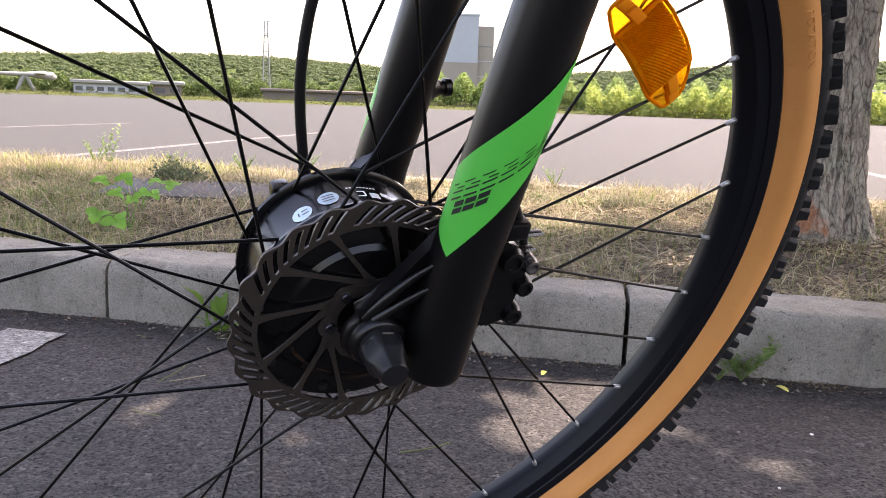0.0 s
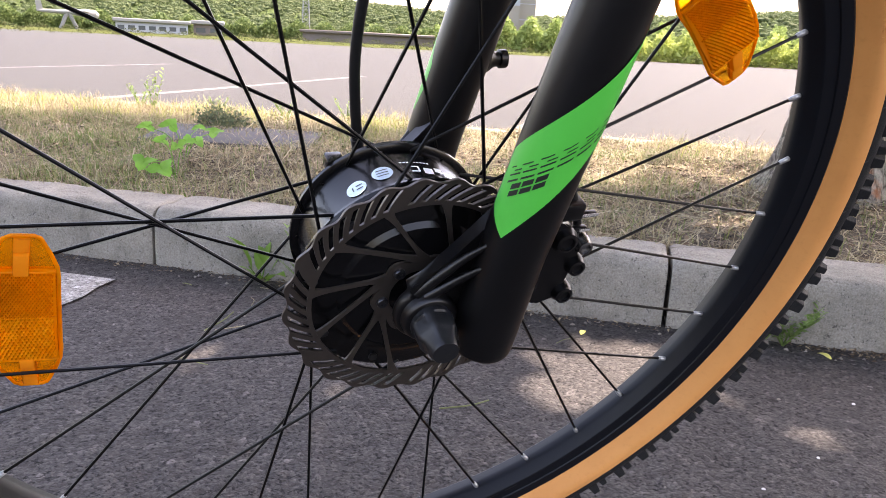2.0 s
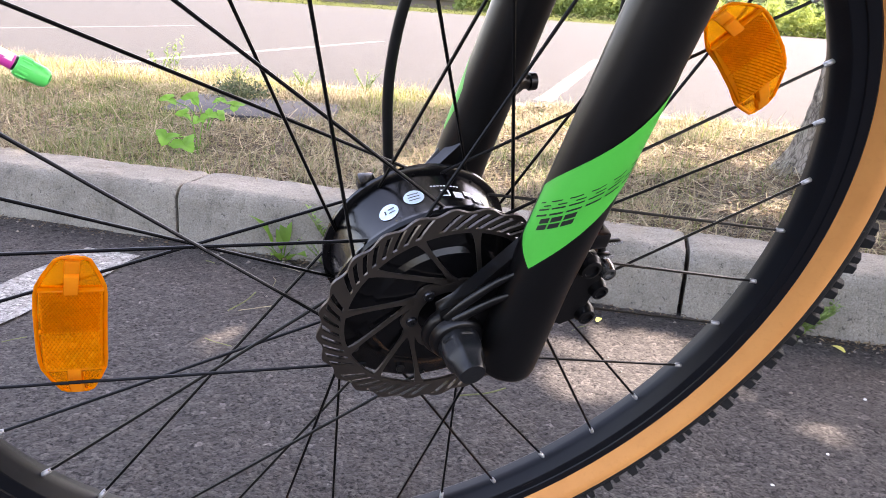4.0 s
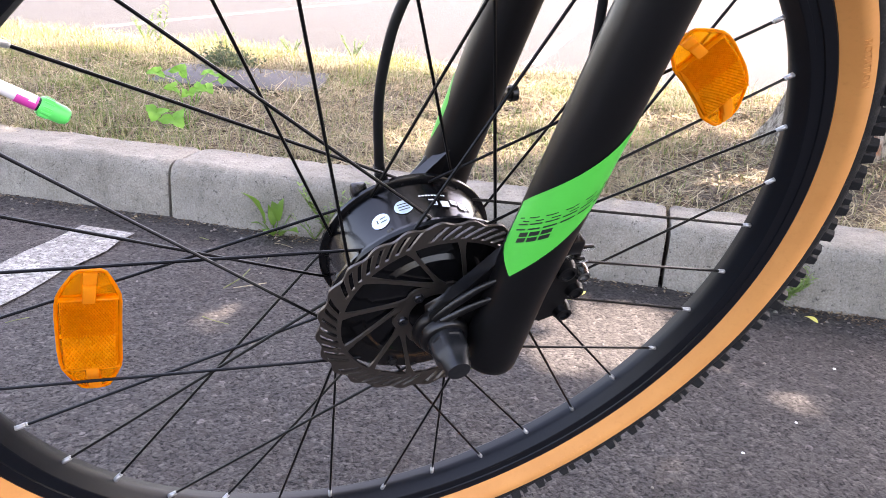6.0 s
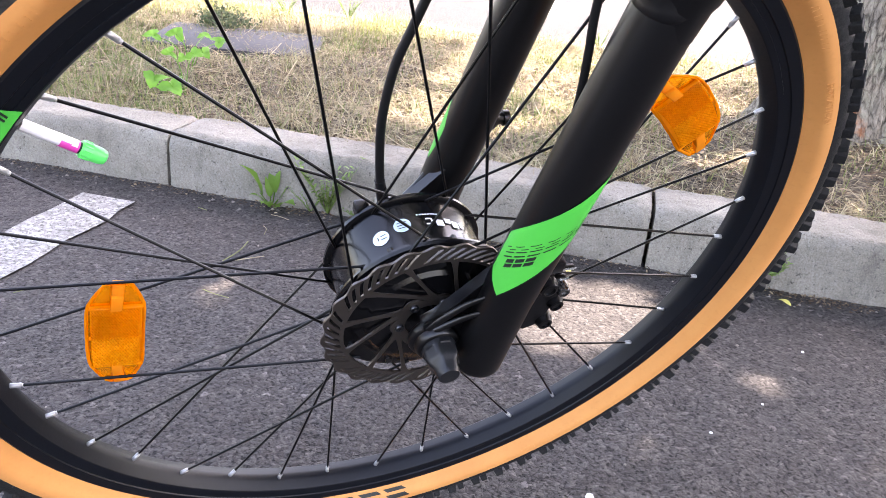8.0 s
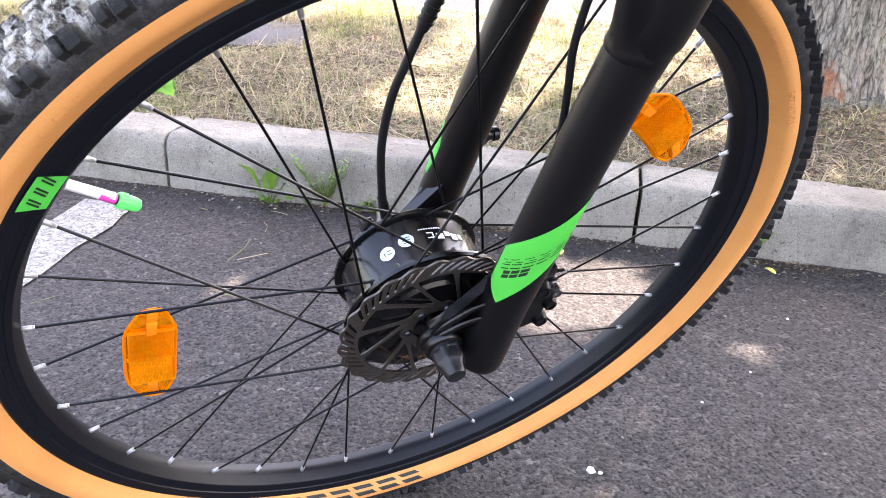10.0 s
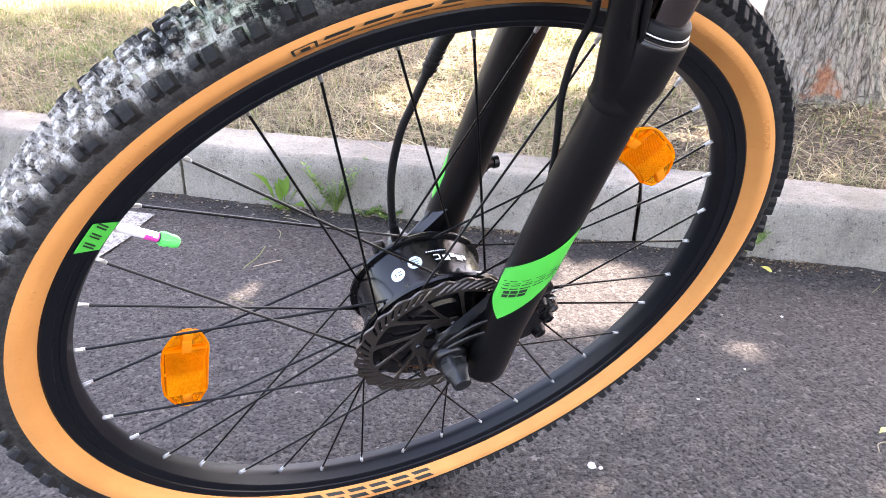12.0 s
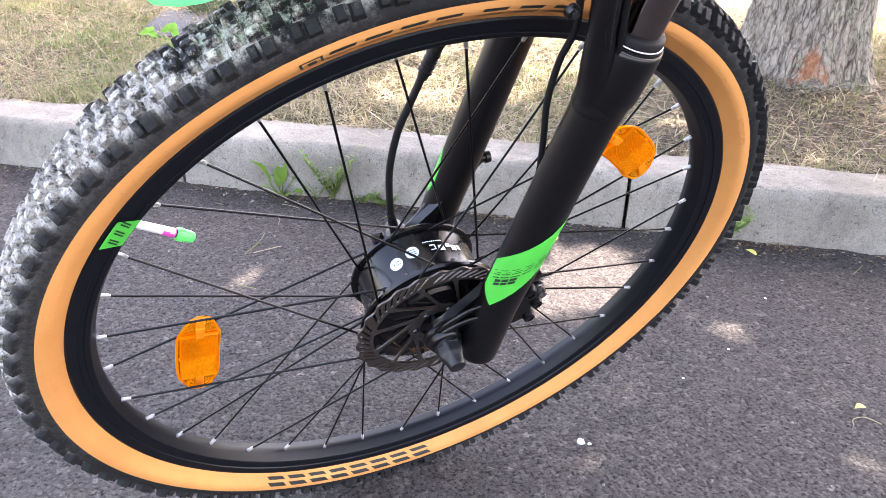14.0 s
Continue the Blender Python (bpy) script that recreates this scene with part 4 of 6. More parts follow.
    tube(bm, [top + Vector((0, -0.085, 0)), top + Vector((0, -0.05, 0.012)), top + Vector((0, 0, 0.02)), top + Vector((0.003, 0.05, 0.012)), top + Vector((0.006, 0.085, 0))], [0.018, 0.022, 0.024, 0.022, 0.018], 20, up=(1, 0, 0))
    part("fork_crown", bm, FORK_PAINT, bike, smooth=60)

    # green film on the legs, following their round: phi from the outward side, positive to the rear
    def film(axis, phi0, phi1, lower, upper, mat, name, parent, lift=0.0005, label="", nu=24, nv=10):
        bm = bmesh.new()
        grid = []
        for i in range(nu + 1):
            phi = phi0 + (phi1 - phi0) * i / nu
            row = []
            for k in range(nv + 1):
                z = lower(phi) + (upper(phi) - lower(phi)) * k / nv
                x, r = leg_axis(z, axis)
                row.append(bm.verts.new((x + (r + lift) * math.sin(radians(phi)), axis[2] - (0.97 * r + lift) * math.cos(radians(phi)), z)))
            grid.append(row)
        for p, q in zip(grid, grid[1:]):
            for k in range(nv):
                bm.faces.new((p[k], q[k], q[k + 1], p[k + 1]))
        return part(name, bm, mat, parent, label)

    low = lambda f: 0.0612 + max(0, f + 60) * 0.00055 + max(0, -60 - f) * 0.00026
    high = lambda f: 0.1057 + (f + 106) * 0.00042
    leg = [o for o in bike.children if o.name.startswith("fork_leg")]
    decal = film(LEG_NEAR, -108, 84, low, high, GREEN, "decal", leg[0], label="bright green decal with black bars", nu=48)
    film(LEG_FAR, -128, -86, lambda f: 0.0625 + max(0, f + 100) * 0.0012, lambda f: 0.1115 - max(0, f + 107) * 0.0008, GREEN, "decal", leg[1])

    # bars in place of the lettering: one bold short row, one long thin row above it
    def word(p0, p1, z0, z1):
        film(LEG_NEAR, p0, p1, lambda f: 0.0830 + z0 + 0.00027 * (f + 78), lambda f: 0.0830 + z1 + 0.00027 * (f + 78), INK, "letter_bar", decal, 0.0009, nu=6, nv=2)
    for p in (-77, -60, -43):
        word(p, p + 14.5, 0.0000, 0.0032)
        word(p, p + 14.5, 0.0042, 0.0074)
    word(-90, 62, 0.0176, 0.0184)
    for p in (-88, -66, -44, -22, 0, 22):
        word(p, p + 18, 0.0090, 0.0102)
        word(p, p + 18, 0.0128, 0.0138)
        word(p + 6, p + 18, 0.0152, 0.0160)
    # post mount boss on the far leg
    bm = bmesh.new()
    tube(bm, [(0.054, y_far, 0.098), (0.068, y_far, 0.0975), (0.0725, y_far, 0.097), (0.0760, y_far, 0.097), (0.0765, y_far, 0.097), (0.0810, y_far, 0.097)], [0.015, 0.0085, 0.0050, 0.0046, 0.0060, 0.0058], 18)
    part("mount_boss", bm, FORK_PAINT, leg[1])
    # axle nuts under rubber caps
    for axis, side in ((LEG_NEAR, -1), (LEG_FAR, 1)):
        bm = bmesh.new()
        base = axis[2] + 0.0006 * side
        hexa = lambda a, r, yy: 1.0 if r > 0.0122 or r < 0.0086 else 1 / max(0.5, math.cos((a + 0.2) % (math.pi / 3) - math.pi / 6)) * 0.955
        prof = [(q * 0.93, base + side * 1.20 * h) for q, h in ((0.0005, 0), (0.0134, 0), (0.0136, 0.0030), (0.0129, 0.0036), (0.0127, 0.0090), (0.0116, 0.0120), (0.0098, 0.0138), (0.0090, 0.0190), (0.0079, 0.0208), (0.0005, 0.0213))]
        lathe(bm, prof, 48, flat=hexa)
        part("axle_cap", bm, CAP_RUBBER, bike, "dark rubber hexagonal cap over the axle nut", 35)


def caliper(bike):
    settle = Matrix.Translation((0.0040, -0.0030, 0.0070)) @ Matrix.Scale(0.93, 4)
    y = -0.047
    bm = bmesh.new()
    outline = [(0.058, 0.060), (0.074, 0.052), (0.083, 0.046), (0.090, 0.036), (0.090, 0.020), (0.0835, 0.013), (0.0850, 0.002), (0.080, -0.008), (0.068, -0.012), (0.055, -0.004), (0.050, 0.03)]
    prism(bm, outline, y - 0.012, y + 0.016)
    bmesh.ops.bevel(bm, geom=list(bm.edges), offset=0.002, segments=2, affect='EDGES')
    bm.transform(settle)
    body = part("brake_caliper", bm, FORK_PAINT, bike, "black disc brake caliper with round bolts", 35)
    for x, z, r, mat, name in ((0.0765, 0.0400, 0.0068, FORK_PAINT, "piston_cap"), (0.0905, 0.0345, 0.0046, SILVER_BOLT, "hose_bolt"), (0.0885, 0.0190, 0.0055, FORK_PAINT, "pin_cap"), (0.0845, -0.0025, 0.0058, FORK_PAINT, "pin_cap")):
        bm = bmesh.new()
        lathe(bm, [(0.0004, 0.010), (r * 1.25, 0.010), (r * 1.25, -0.012), (r * 1.05, -0.0145), (r, -0.0165), (r * 0.72, -0.0170), (r * 0.66, -0.0150), (0.0004, -0.0150)], 24)
        bmesh.ops.translate(bm, vec=(x, y, z), verts=bm.verts)
        bm.transform(settle)
        part(name, bm, mat, body)
    bm = bmesh.new()
    box(bm, 0.066, 0.087, y - 0.011, y + 0.011, 0.052, 0.064, 0.002)
    box(bm, 0.082, 0.096, y - 0.010, y - 0.006, 0.053, 0.0565, 0.001, m=None)
    box(bm, 0.080, 0.092, y - 0.010, y - 0.006, 0.043, 0.0460, 0.001)
    bm.transform(settle)
    part("pad_holder", bm, FORK_PAINT, body)
    bm = bmesh.new()
    box(bm, 0.0845, 0.0965, y - 0.0108, y - 0.0100, 0.0545, 0.0562)
    box(bm, 0.0865, 0.0935, y - 0.0108, y - 0.0100, 0.0436, 0.0452)
    bm.transform(settle)
    part("pad_tab", bm, NICKEL, body, "bright steel pad tabs")
    for k in range(5):
        bm = bmesh.new()
        box(bm, 0.0640, 0.0655, y - 0.0125, y - 0.0118, 0.001 + k * 0.0032, 0.0033 + k * 0.0032)
        bm.transform(settle)
        part("print_bar", bm, CAP_RUBBER, body)


def reflector(bike, cx, cz, turn, y, wide, long, bow):
    """A spoke reflector: its long axis turned from upright, half-width and half-length as given."""
    d = Vector((math.sin(radians(turn)), 0, math.cos(radians(turn))))
    w = Vector((d.z, 0, -d.x))
    m = Matrix.Translation((cx, y, cz)) @ Matrix((w, Vector((0, 1, 0)), d)).transposed().to_4x4()
    out = 1.0 if w.x * cx + w.z * cz > 0 else -1.0
    kx, kz = wide / 0.0165, long / 0.049

    def settle(bm):
        """Bows the moulding outwards along the wheel and stands it in the spokes."""
        for v in bm.verts:
            f = v.co.z / 0.049
            v.co.x = kx * (v.co.x + out * bow * (0.75 - f * f))
            v.co.z *= kz
        bm.transform(m)

    half = [(0.0165, 0.0), (0.0165, 0.013), (0.0163, 0.024), (0.0155, 0.0305), (0.0128, 0.0375), (0.0096, 0.0440), (0.0078, 0.0475), (0.0050, 0.049)]
    outline = []
    for sx, sz in ((1, 1), (-1, 1), (-1, -1), (1, -1)):
        q = [(sx * a, sz * b) for a, b in half]
        q = q if sx * sz > 0 else q[::-1]
        outline += q[1:] if sx * sz > 0 else q[:-1]
    bm = bmesh.new()
    prism(bm, outline, -0.0011, 0.0011)
    settle(bm)
    body = part("reflector", bm, AMBER_CLEAR, bike, "amber plastic spoke reflector with a prism lens and clear ends", 30)
    bm = bmesh.new()
    loop = [Vector((x, -0.0008, z)) for x, z in outline]
    tube(bm, loop + [loop[0], loop[1]], 0.0011, 6, caps=False)
    settle(bm)
    part("edge_bead", bm, AMBER, body, smooth=60)
    bm = bmesh.new()
    box(bm, -0.0148, 0.0148, -0.0029, 0.0030, -0.0290, 0.0290, 0.0006, 1)
    settle(bm)
    part("lens_block", bm, AMBER, body)
    x0, x1, z0, z1 = -0.0140, 0.0140, -0.0282, 0.0282
    # the half nearer the rim's foot has coarse domes tinted brighter, the other fine prisms
    for z_lo, z_hi, nx, nz, tip_y, mat, label in ((z0, 0.0, 14, 15, -0.0050, AMBER_DOME, "amber half lens of coarse domes, glints in a brighter tint"), (0.0, z1, 17, 19, -0.0046, AMBER_LENS, "amber half lens of fine prisms")):
        bm = bmesh.new()
        step = (x1 - x0) / (nx + 0.5)
        for k in range(nz):
            for i in range(nx):
                off = 0.5 if k % 2 else 0.0
                a, b = x0 + step * (i + off), x0 + step * (i + off + 1)
                c, e = z_lo + (z_hi - z_lo) * k / nz, z_lo + (z_hi - z_lo) * (k + 1) / nz
                cm = [bm.verts.new((p, -0.0031, q)) for p, q in ((a, c), (b, c), (b, e), (a, e))]
                h = 0.22
                top = [bm.verts.new(((a + b) / 2 + (p.co.x - (a + b) / 2) * h * 2, tip_y, (c + e) / 2 + (p.co.z - (c + e) / 2) * h * 2)) for p in cm]
                for m0, m1, t0, t1 in zip(cm, cm[1:] + cm[:1], top, top[1:] + top[:1]):
                    bm.faces.new((m0, m1, t1, t0))
                bm.faces.new(top)
        settle(bm)
        tagged(part("lens", bm, mat, body, label, smooth=None), kind="stuff")
    for a, b, c, e in ((-0.0152, 0.0152, -0.0296, -0.0284), (-0.0152, 0.0152, 0.0284, 0.0296), (-0.0152, 0.0152, -0.0005, 0.0005)):
        bm = bmesh.new()
        box(bm, a, b, -0.0041, -0.001, c, e, 0.0003, 1)
        settle(bm)
        part("lens_frame", bm, AMBER, body)
    for s in (1, -1):
        bm = bmesh.new()
        box(bm, -0.0034, 0.0034, -0.0054, 0.0030, min(s * 0.0275, s * 0.0400), max(s * 0.0275, s * 0.0400), 0.0008, 2)
        box(bm, -0.0036, 0.0036, -0.0036, 0.0030, min(s * 0.0403, s * 0.0482), max(s * 0.0403, s * 0.0482), 0.0008, 2)
        settle(bm)
        part("clip", bm, AMBER_CLIP, body, "orange plastic clip holding a spoke")


def valve(bike):
    a = 143.2
    bm = bmesh.new()
    tube(bm, [polar(0.284, a), polar(0.2560, a - 0.1)], [0.0032, 0.0032], 20)
    v = part("valve", bm, TUBE_WHITE, bike, "milky plastic valve sleeve with magenta band and green cap")
    bm = bmesh.new()
    tube(bm, [polar(0.2645, a), polar(0.2550, a)], [0.0034, 0.0034], 20)
    part("band", bm, MAGENTA, v)
    bm = bmesh.new()
    tube(bm, [polar(0.2550, a), polar(0.2535, a)], [0.0036, 0.0032], 20)
    part("thread", bm, BOLT, v)
    bm = bmesh.new()
    tube(bm, [polar(0.2540, a), polar(0.2530, a), polar(0.2430, a), polar(0.2405, a), polar(0.2395, a)], [0.0042, 0.0047, 0.0046, 0.0038, 0.0022], 20)
    cap = part("cap", bm, GREEN_CAP, v, "bright green ribbed valve cap")
    for k in range(12):
        bm = bmesh.new()
        t = k * math.pi / 6
        e1, e2 = Vector((0, 1, 0)), polar(1, a).cross(Vector((0, 1, 0)))
        o = (e1 * math.cos(t) + e2 * math.sin(t)) * 0.0046
        tube(bm, [polar(0.2528, a) + o, polar(0.2485, a) + o], 0.0006, 5)
        part("cap_rib", bm, GREEN_CAP, cap)


def cables(bike):
    bm = bmesh.new()
    pts = curve_points([(-0.004, 0.064, 0.008), (-0.009, 0.066, 0.026), (-0.013, 0.066, 0.050), (-0.0165, 0.066, 0.100), (-0.012, 0.066, 0.145), (-0.003, 0.066, 0.175), (0.006, 0.066, 0.203)], 6)
    tube(bm, pts, 0.0034, 12)
    c = part("motor_cable", bm, CABLE, bike, "black motor cable looping up beside the far leg", 60)
    bm = bmesh.new()
    pts = [(0.0055, 0.066, 0.200), (0.0075, 0.066, 0.206), (0.011, 0.066, 0.217), (0.0150, 0.066, 0.228), (0.0205, 0.066, 0.240), (0.030, 0.066, 0.262), (0.045, 0.066, 0.30), (0.058, 0.062, 0.345)]
    tube(bm, pts, [0.0042, 0.0052, 0.0054, 0.0056, 0.0060, 0.0060, 0.0045, 0.0045], 14)
    part("connector", bm, CABLE, c, "thick moulded cable connector")
    for k in range(4):
        bm = bmesh.new()
        p, q = Vector((0.0075 + 0.0018 * k, 0.066, 0.206 + 0.0052 * k)), Vector((0.0082 + 0.0018 * k, 0.066, 0.2078 + 0.0052 * k))
        tube(bm, [p, q], 0.0061, 14)
        part("connector_ring", bm, CABLE, c)
    bm = bmesh.new()
    tube(bm, [(-0.0113, 0.066, 0.0385), (-0.0126, 0.066, 0.0445)], 0.0041, 14)
    part("sleeve_ring", bm, CAP_RUBBER, c)
    bm = bmesh.new()
    tube(bm, [(-0.006, 0.065, 0.014), (-0.0112, 0.066, 0.038)], [0.0050, 0.0044], 14)
    part("strain_relief", bm, CABLE, c)
    bm = bmesh.new()
    pts = curve_points([(0.034, -0.058, 0.430), (0.042, -0.060, 0.380), (0.047, -0.054, 0.345), (0.0575, -0.044, 0.312), (0.0545, -0.040, 0.285), (0.0535, -0.040, 0.252), (0.058, -0.040, 0.222), (0.061, -0.041, 0.195), (0.063, -0.044, 0.150), (0.066, -0.047, 0.100), (0.080, -0.050, 0.066), (0.0885, -0.050, 0.042)], 5)
    tube(bm, pts, 0.0025, 10)
    hs = part("brake_hose", bm, CABLE, bike, "black hydraulic brake hose running to the caliper", 60)
    bm = bmesh.new()
    lathe(bm, [(0.0005, -0.003), (0.0062, -0.003), (0.0070, 0.0), (0.0062, 0.003), (0.0005, 0.003)], 18)
    bm.transform(Matrix.Translation((0.035, -0.066, 0.342)) @ pose(0, 0, 0, 10, 0, 12) @ Matrix.Scale(0.72, 4))
    part("hose_clamp", bm, FORK_PAINT, hs, "round black hose clamp on the arch")
    bm = bmesh.new()
    lathe(bm, [(0.0004, -0.002), (0.0024, -0.002), (0.0024, 0.001), (0.0004, 0.001)], 12)
    bm.transform(Matrix.Translation((0.035, -0.0690, 0.342)))
    part("clamp_screw", bm, BOLT, hs)


def mudguard(bike):
    bm = bmesh.new()
    n, w = 24, 8
    grid = []
    for i in range(n + 1):
        f = i / n
        a = 119.8 - 38 * f
        half = 0.032 * math.sqrt(max(0.0, 1 - (1 - min(1, f / 0.20)) ** 2)) + 0.0005
        row = []
        for k in range(w + 1):
            t = -1 + 2 * k / w
            row.append(bm.verts.new(polar(0.4065 - 0.0015 * f - 0.018 * t * t * half / 0.03, a, t * half)))
        grid.append(row)
    for p, q in zip(grid, grid[1:]):
        for k in range(w):
            bm.faces.new((p[k], p[k + 1], q[k + 1], q[k]))
    bmesh.ops.solidify(bm, geom=list(bm.faces), thickness=0.0025)
    part("mudguard", bm, GREEN_GLOSS, bike, "glossy bright green plastic front mudguard", 50)


bicycle = thing("electric_bicycle", WHEEL_POSE, "black electric bicycle front wheel, fork turned, tan-walled tyre on asphalt", "bicycle")
tyre(bicycle)
rim(bicycle)
spokes(bicycle)
hub_motor(bicycle)
brake_rotor(bicycle)
fork(bicycle)
caliper(bicycle)
reflector(bicycle, -0.2085, -0.0150, 8, 0.0049, 0.0178, 0.0530, 0.0022)
reflector(bicycle, 0.1690, 0.1475, -44, -0.0110, 0.0178, 0.0415, 0.0064)
valve(bicycle)
cables(bicycle)
mudguard(bicycle)


# ---- tree ----
TREE = Vector((1.615, 1.10, 0.10))
SUN_GAPS = ((0.50, 0.45, 0.085), (0.41, 0.42, 0.05), (0.54, 0.40, 0.03), (0.375, 0.385, 0.01), (0.611, 0.240, -0.012), (0.636, 0.190, -0.022), (0.458, 0.191, -0.020),
            (-0.066, 0.689, -0.012), (-0.100, 0.597, -0.018), (-0.140, 0.660, -0.012), (-0.195, 0.643, -0.018), (-0.055, 0.527, -0.016), (0.08, 0.50, -0.012))


def roadside_tree():
    tree = thing("tree", Matrix.Translation(TREE), "broad grey-barked roadside tree on the dry verge", "tree")
    bm = bmesh.new()
    seg, rows = 150, 110
    rings = []
    for i in range(rows + 1):
        z = -0.06 + 0.85 * i / 85 if i <= 85 else 0.79 + 1.55 * (i - 85) / 25
        base = 0.137 + 0.046 * math.exp(-max(0, z) / 0.25) + 0.03 * math.exp(-max(0, z) / 0.05)
        ring = []
        for k in range(seg):
            a = 2 * math.pi * k / seg
            flare = 0.028 * math.exp(-max(0, z) / 0.10) * (math.sin(a * 5 + 0.7) + 0.6 * math.sin(a * 3))
            d = Vector((math.cos(a), math.sin(a), 0))
            q = noise.noise(Vector((d.x * 7, d.y * 7, z * 1.6)))
            wob = 0.05 * noise.noise(Vector((d.x * 9, d.y * 9, z * 9)))
            near = noise.voronoi(Vector((d.x * 6.5 + wob * 6, d.y * 6.5 + wob * 6, z * 13)))[0]
            r2 = min(1.0, (near[1] - near[0]) * 3.0)
            ring.append(bm.verts.new(d * (base + flare + 0.014 * q + 0.006 * r2 + 0.005 * noise.noise(Vector((d.x * 40, d.y * 40, z * 14)))) + Vector((0.02 * z, 0.01 * z, z))))
        rings.append(ring)
    for a, b in zip(rings, rings[1:]):
        for k in range(seg):
            j = (k + 1) % seg
            bm.faces.new((a[k], a[j], b[j], b[k]))
    bm.faces.new(rings[-1])
    part("trunk", bm, BARK, tree, "thick trunk with deeply furrowed grey-brown bark", 80)
    rnd = random.Random(11)
    for i in range(11):
        a = i * 2.4 + rnd.uniform(-.3, .3)
        ln, el = rnd.uniform(1.6, 2.9), rnd.uniform(0.35, 1.2)
        p0 = Vector((0.04, 0.02, 2.25 + 0.1 * (i % 3)))
        d = Vector((math.cos(a) * math.cos(el), math.sin(a) * math.cos(el), math.sin(el)))
        p1, p2 = p0 + d * ln * 0.5 + Vector((0, 0, 0.2)), p0 + d * ln + Vector((0, 0, 0.6))
        bm = bmesh.new()
        tube(bm, curve_points([p0 - Vector((0, 0, 0.15)), p1, p2], 5), [0.07 - 0.006 * k for k in range(11)], 9)
        part("limb", bm, BARK, tree, smooth=60)
    # crown: many single leaves in clumps, with open gaps that let the sun through
    rng = np.random.default_rng(5)
    n = 80000
    c = np.array([0.8, -1.4, 3.6])
    d = rng.normal(size=(n, 3))
    d /= np.linalg.norm(d, axis=1)[:, None]
    pts = c + d * (rng.uniform(0.15, 1, n) ** 0.45)[:, None] * np.array([4.2, 3.7, 1.3])
    clump = np.array([noise.noise(Vector(p) * 0.9) for p in pts])
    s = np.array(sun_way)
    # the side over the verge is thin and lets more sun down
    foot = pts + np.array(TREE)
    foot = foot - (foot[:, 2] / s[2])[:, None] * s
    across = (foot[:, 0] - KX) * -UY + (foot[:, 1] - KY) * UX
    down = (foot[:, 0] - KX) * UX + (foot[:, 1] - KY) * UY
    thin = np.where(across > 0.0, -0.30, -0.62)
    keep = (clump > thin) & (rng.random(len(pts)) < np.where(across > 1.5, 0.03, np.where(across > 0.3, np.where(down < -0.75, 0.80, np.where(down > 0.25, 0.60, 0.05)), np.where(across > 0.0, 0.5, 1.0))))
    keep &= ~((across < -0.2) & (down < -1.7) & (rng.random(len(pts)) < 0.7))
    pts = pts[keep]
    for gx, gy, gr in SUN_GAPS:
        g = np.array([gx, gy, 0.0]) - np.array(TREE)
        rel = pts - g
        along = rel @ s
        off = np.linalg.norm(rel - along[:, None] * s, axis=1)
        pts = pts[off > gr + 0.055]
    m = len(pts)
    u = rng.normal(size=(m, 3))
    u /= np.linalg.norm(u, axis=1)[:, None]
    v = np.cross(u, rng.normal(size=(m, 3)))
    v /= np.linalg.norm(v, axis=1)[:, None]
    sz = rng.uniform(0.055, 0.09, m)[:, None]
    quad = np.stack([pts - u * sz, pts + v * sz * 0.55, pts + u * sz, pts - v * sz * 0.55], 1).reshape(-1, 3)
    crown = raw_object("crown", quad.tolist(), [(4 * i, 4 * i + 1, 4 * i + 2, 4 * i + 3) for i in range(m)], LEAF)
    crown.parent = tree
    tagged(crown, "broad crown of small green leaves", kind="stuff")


roadside_tree()


# ---- grass, weeds and litter on the verge ----
def verge_height(p, v):
    return 0.095 + 0.018 * noise.noise(p * 3.1) + 0.008 * noise.noise(p * 11) + 0.02 * math.sin(math.pi * min(1, max(0, (v - 0.1) / 1.9)))


def bare(p):
    """How bare the ground is: little grows close round the tree."""
    away = (p - Vector((TREE.x - 0.1, TREE.y - 0.35, 0))).length
    return 0.72 * min(1, max(0, 1.3 - away / 0.62))


def blades(name, label, count, u_range, v_range, length, width, lean, material, seed, density=None, z_off=0.0):
    rng = random.Random(seed)
    verts, faces = [], []
    made = tries = 0
    while made < count and tries < count * 6:
        tries += 1
        u, v = rng.uniform(*u_range), rng.uniform(*v_range)
        p = uv(u, v)
        if density and rng.random() > density(u, v, p):
            continue
        if rng.random() < bare(p):
            continue
        if (p - Vector((TREE.x, TREE.y, 0))).length < 0.22:
            continue
        z = verge_height(p, v) + z_off
        a = rng.uniform(0, 2 * math.pi)
        ln = rng.uniform(0.5, 1.0) * length * (0.7 + 0.6 * max(0, noise.noise(p * 4)))
        tip = lean * rng.uniform(0.4, 1.25)
        d = Vector((math.cos(a), math.sin(a), 0))
        w = Vector((-d.y, d.x, 0)) * width * rng.uniform(0.6, 1.2) * 0.5
        b = Vector((p.x, p.y, z - 0.004))
        m1 = b + d * ln * 0.45 * math.sin(tip * 0.6) + Vector((0, 0, ln * 0.5 * math.cos(tip * 0.6)))
        t = m1 + d * ln * 0.55 * math.sin(min(1.7, tip * 1.3)) + Vector((0, 0, ln * 0.5 * math.cos(min(1.7, tip * 1.3))))
        i = len(verts)
        verts += [b - w, b + w, m1 + w * 0.8, m1 - w * 0.8, t]
        faces += [(i, i + 1, i + 2, i + 3), (i + 3, i + 2, i + 4)]
        made += 1
    tagged(raw_object(name, verts, faces, material), label, "grass", kind="stuff")


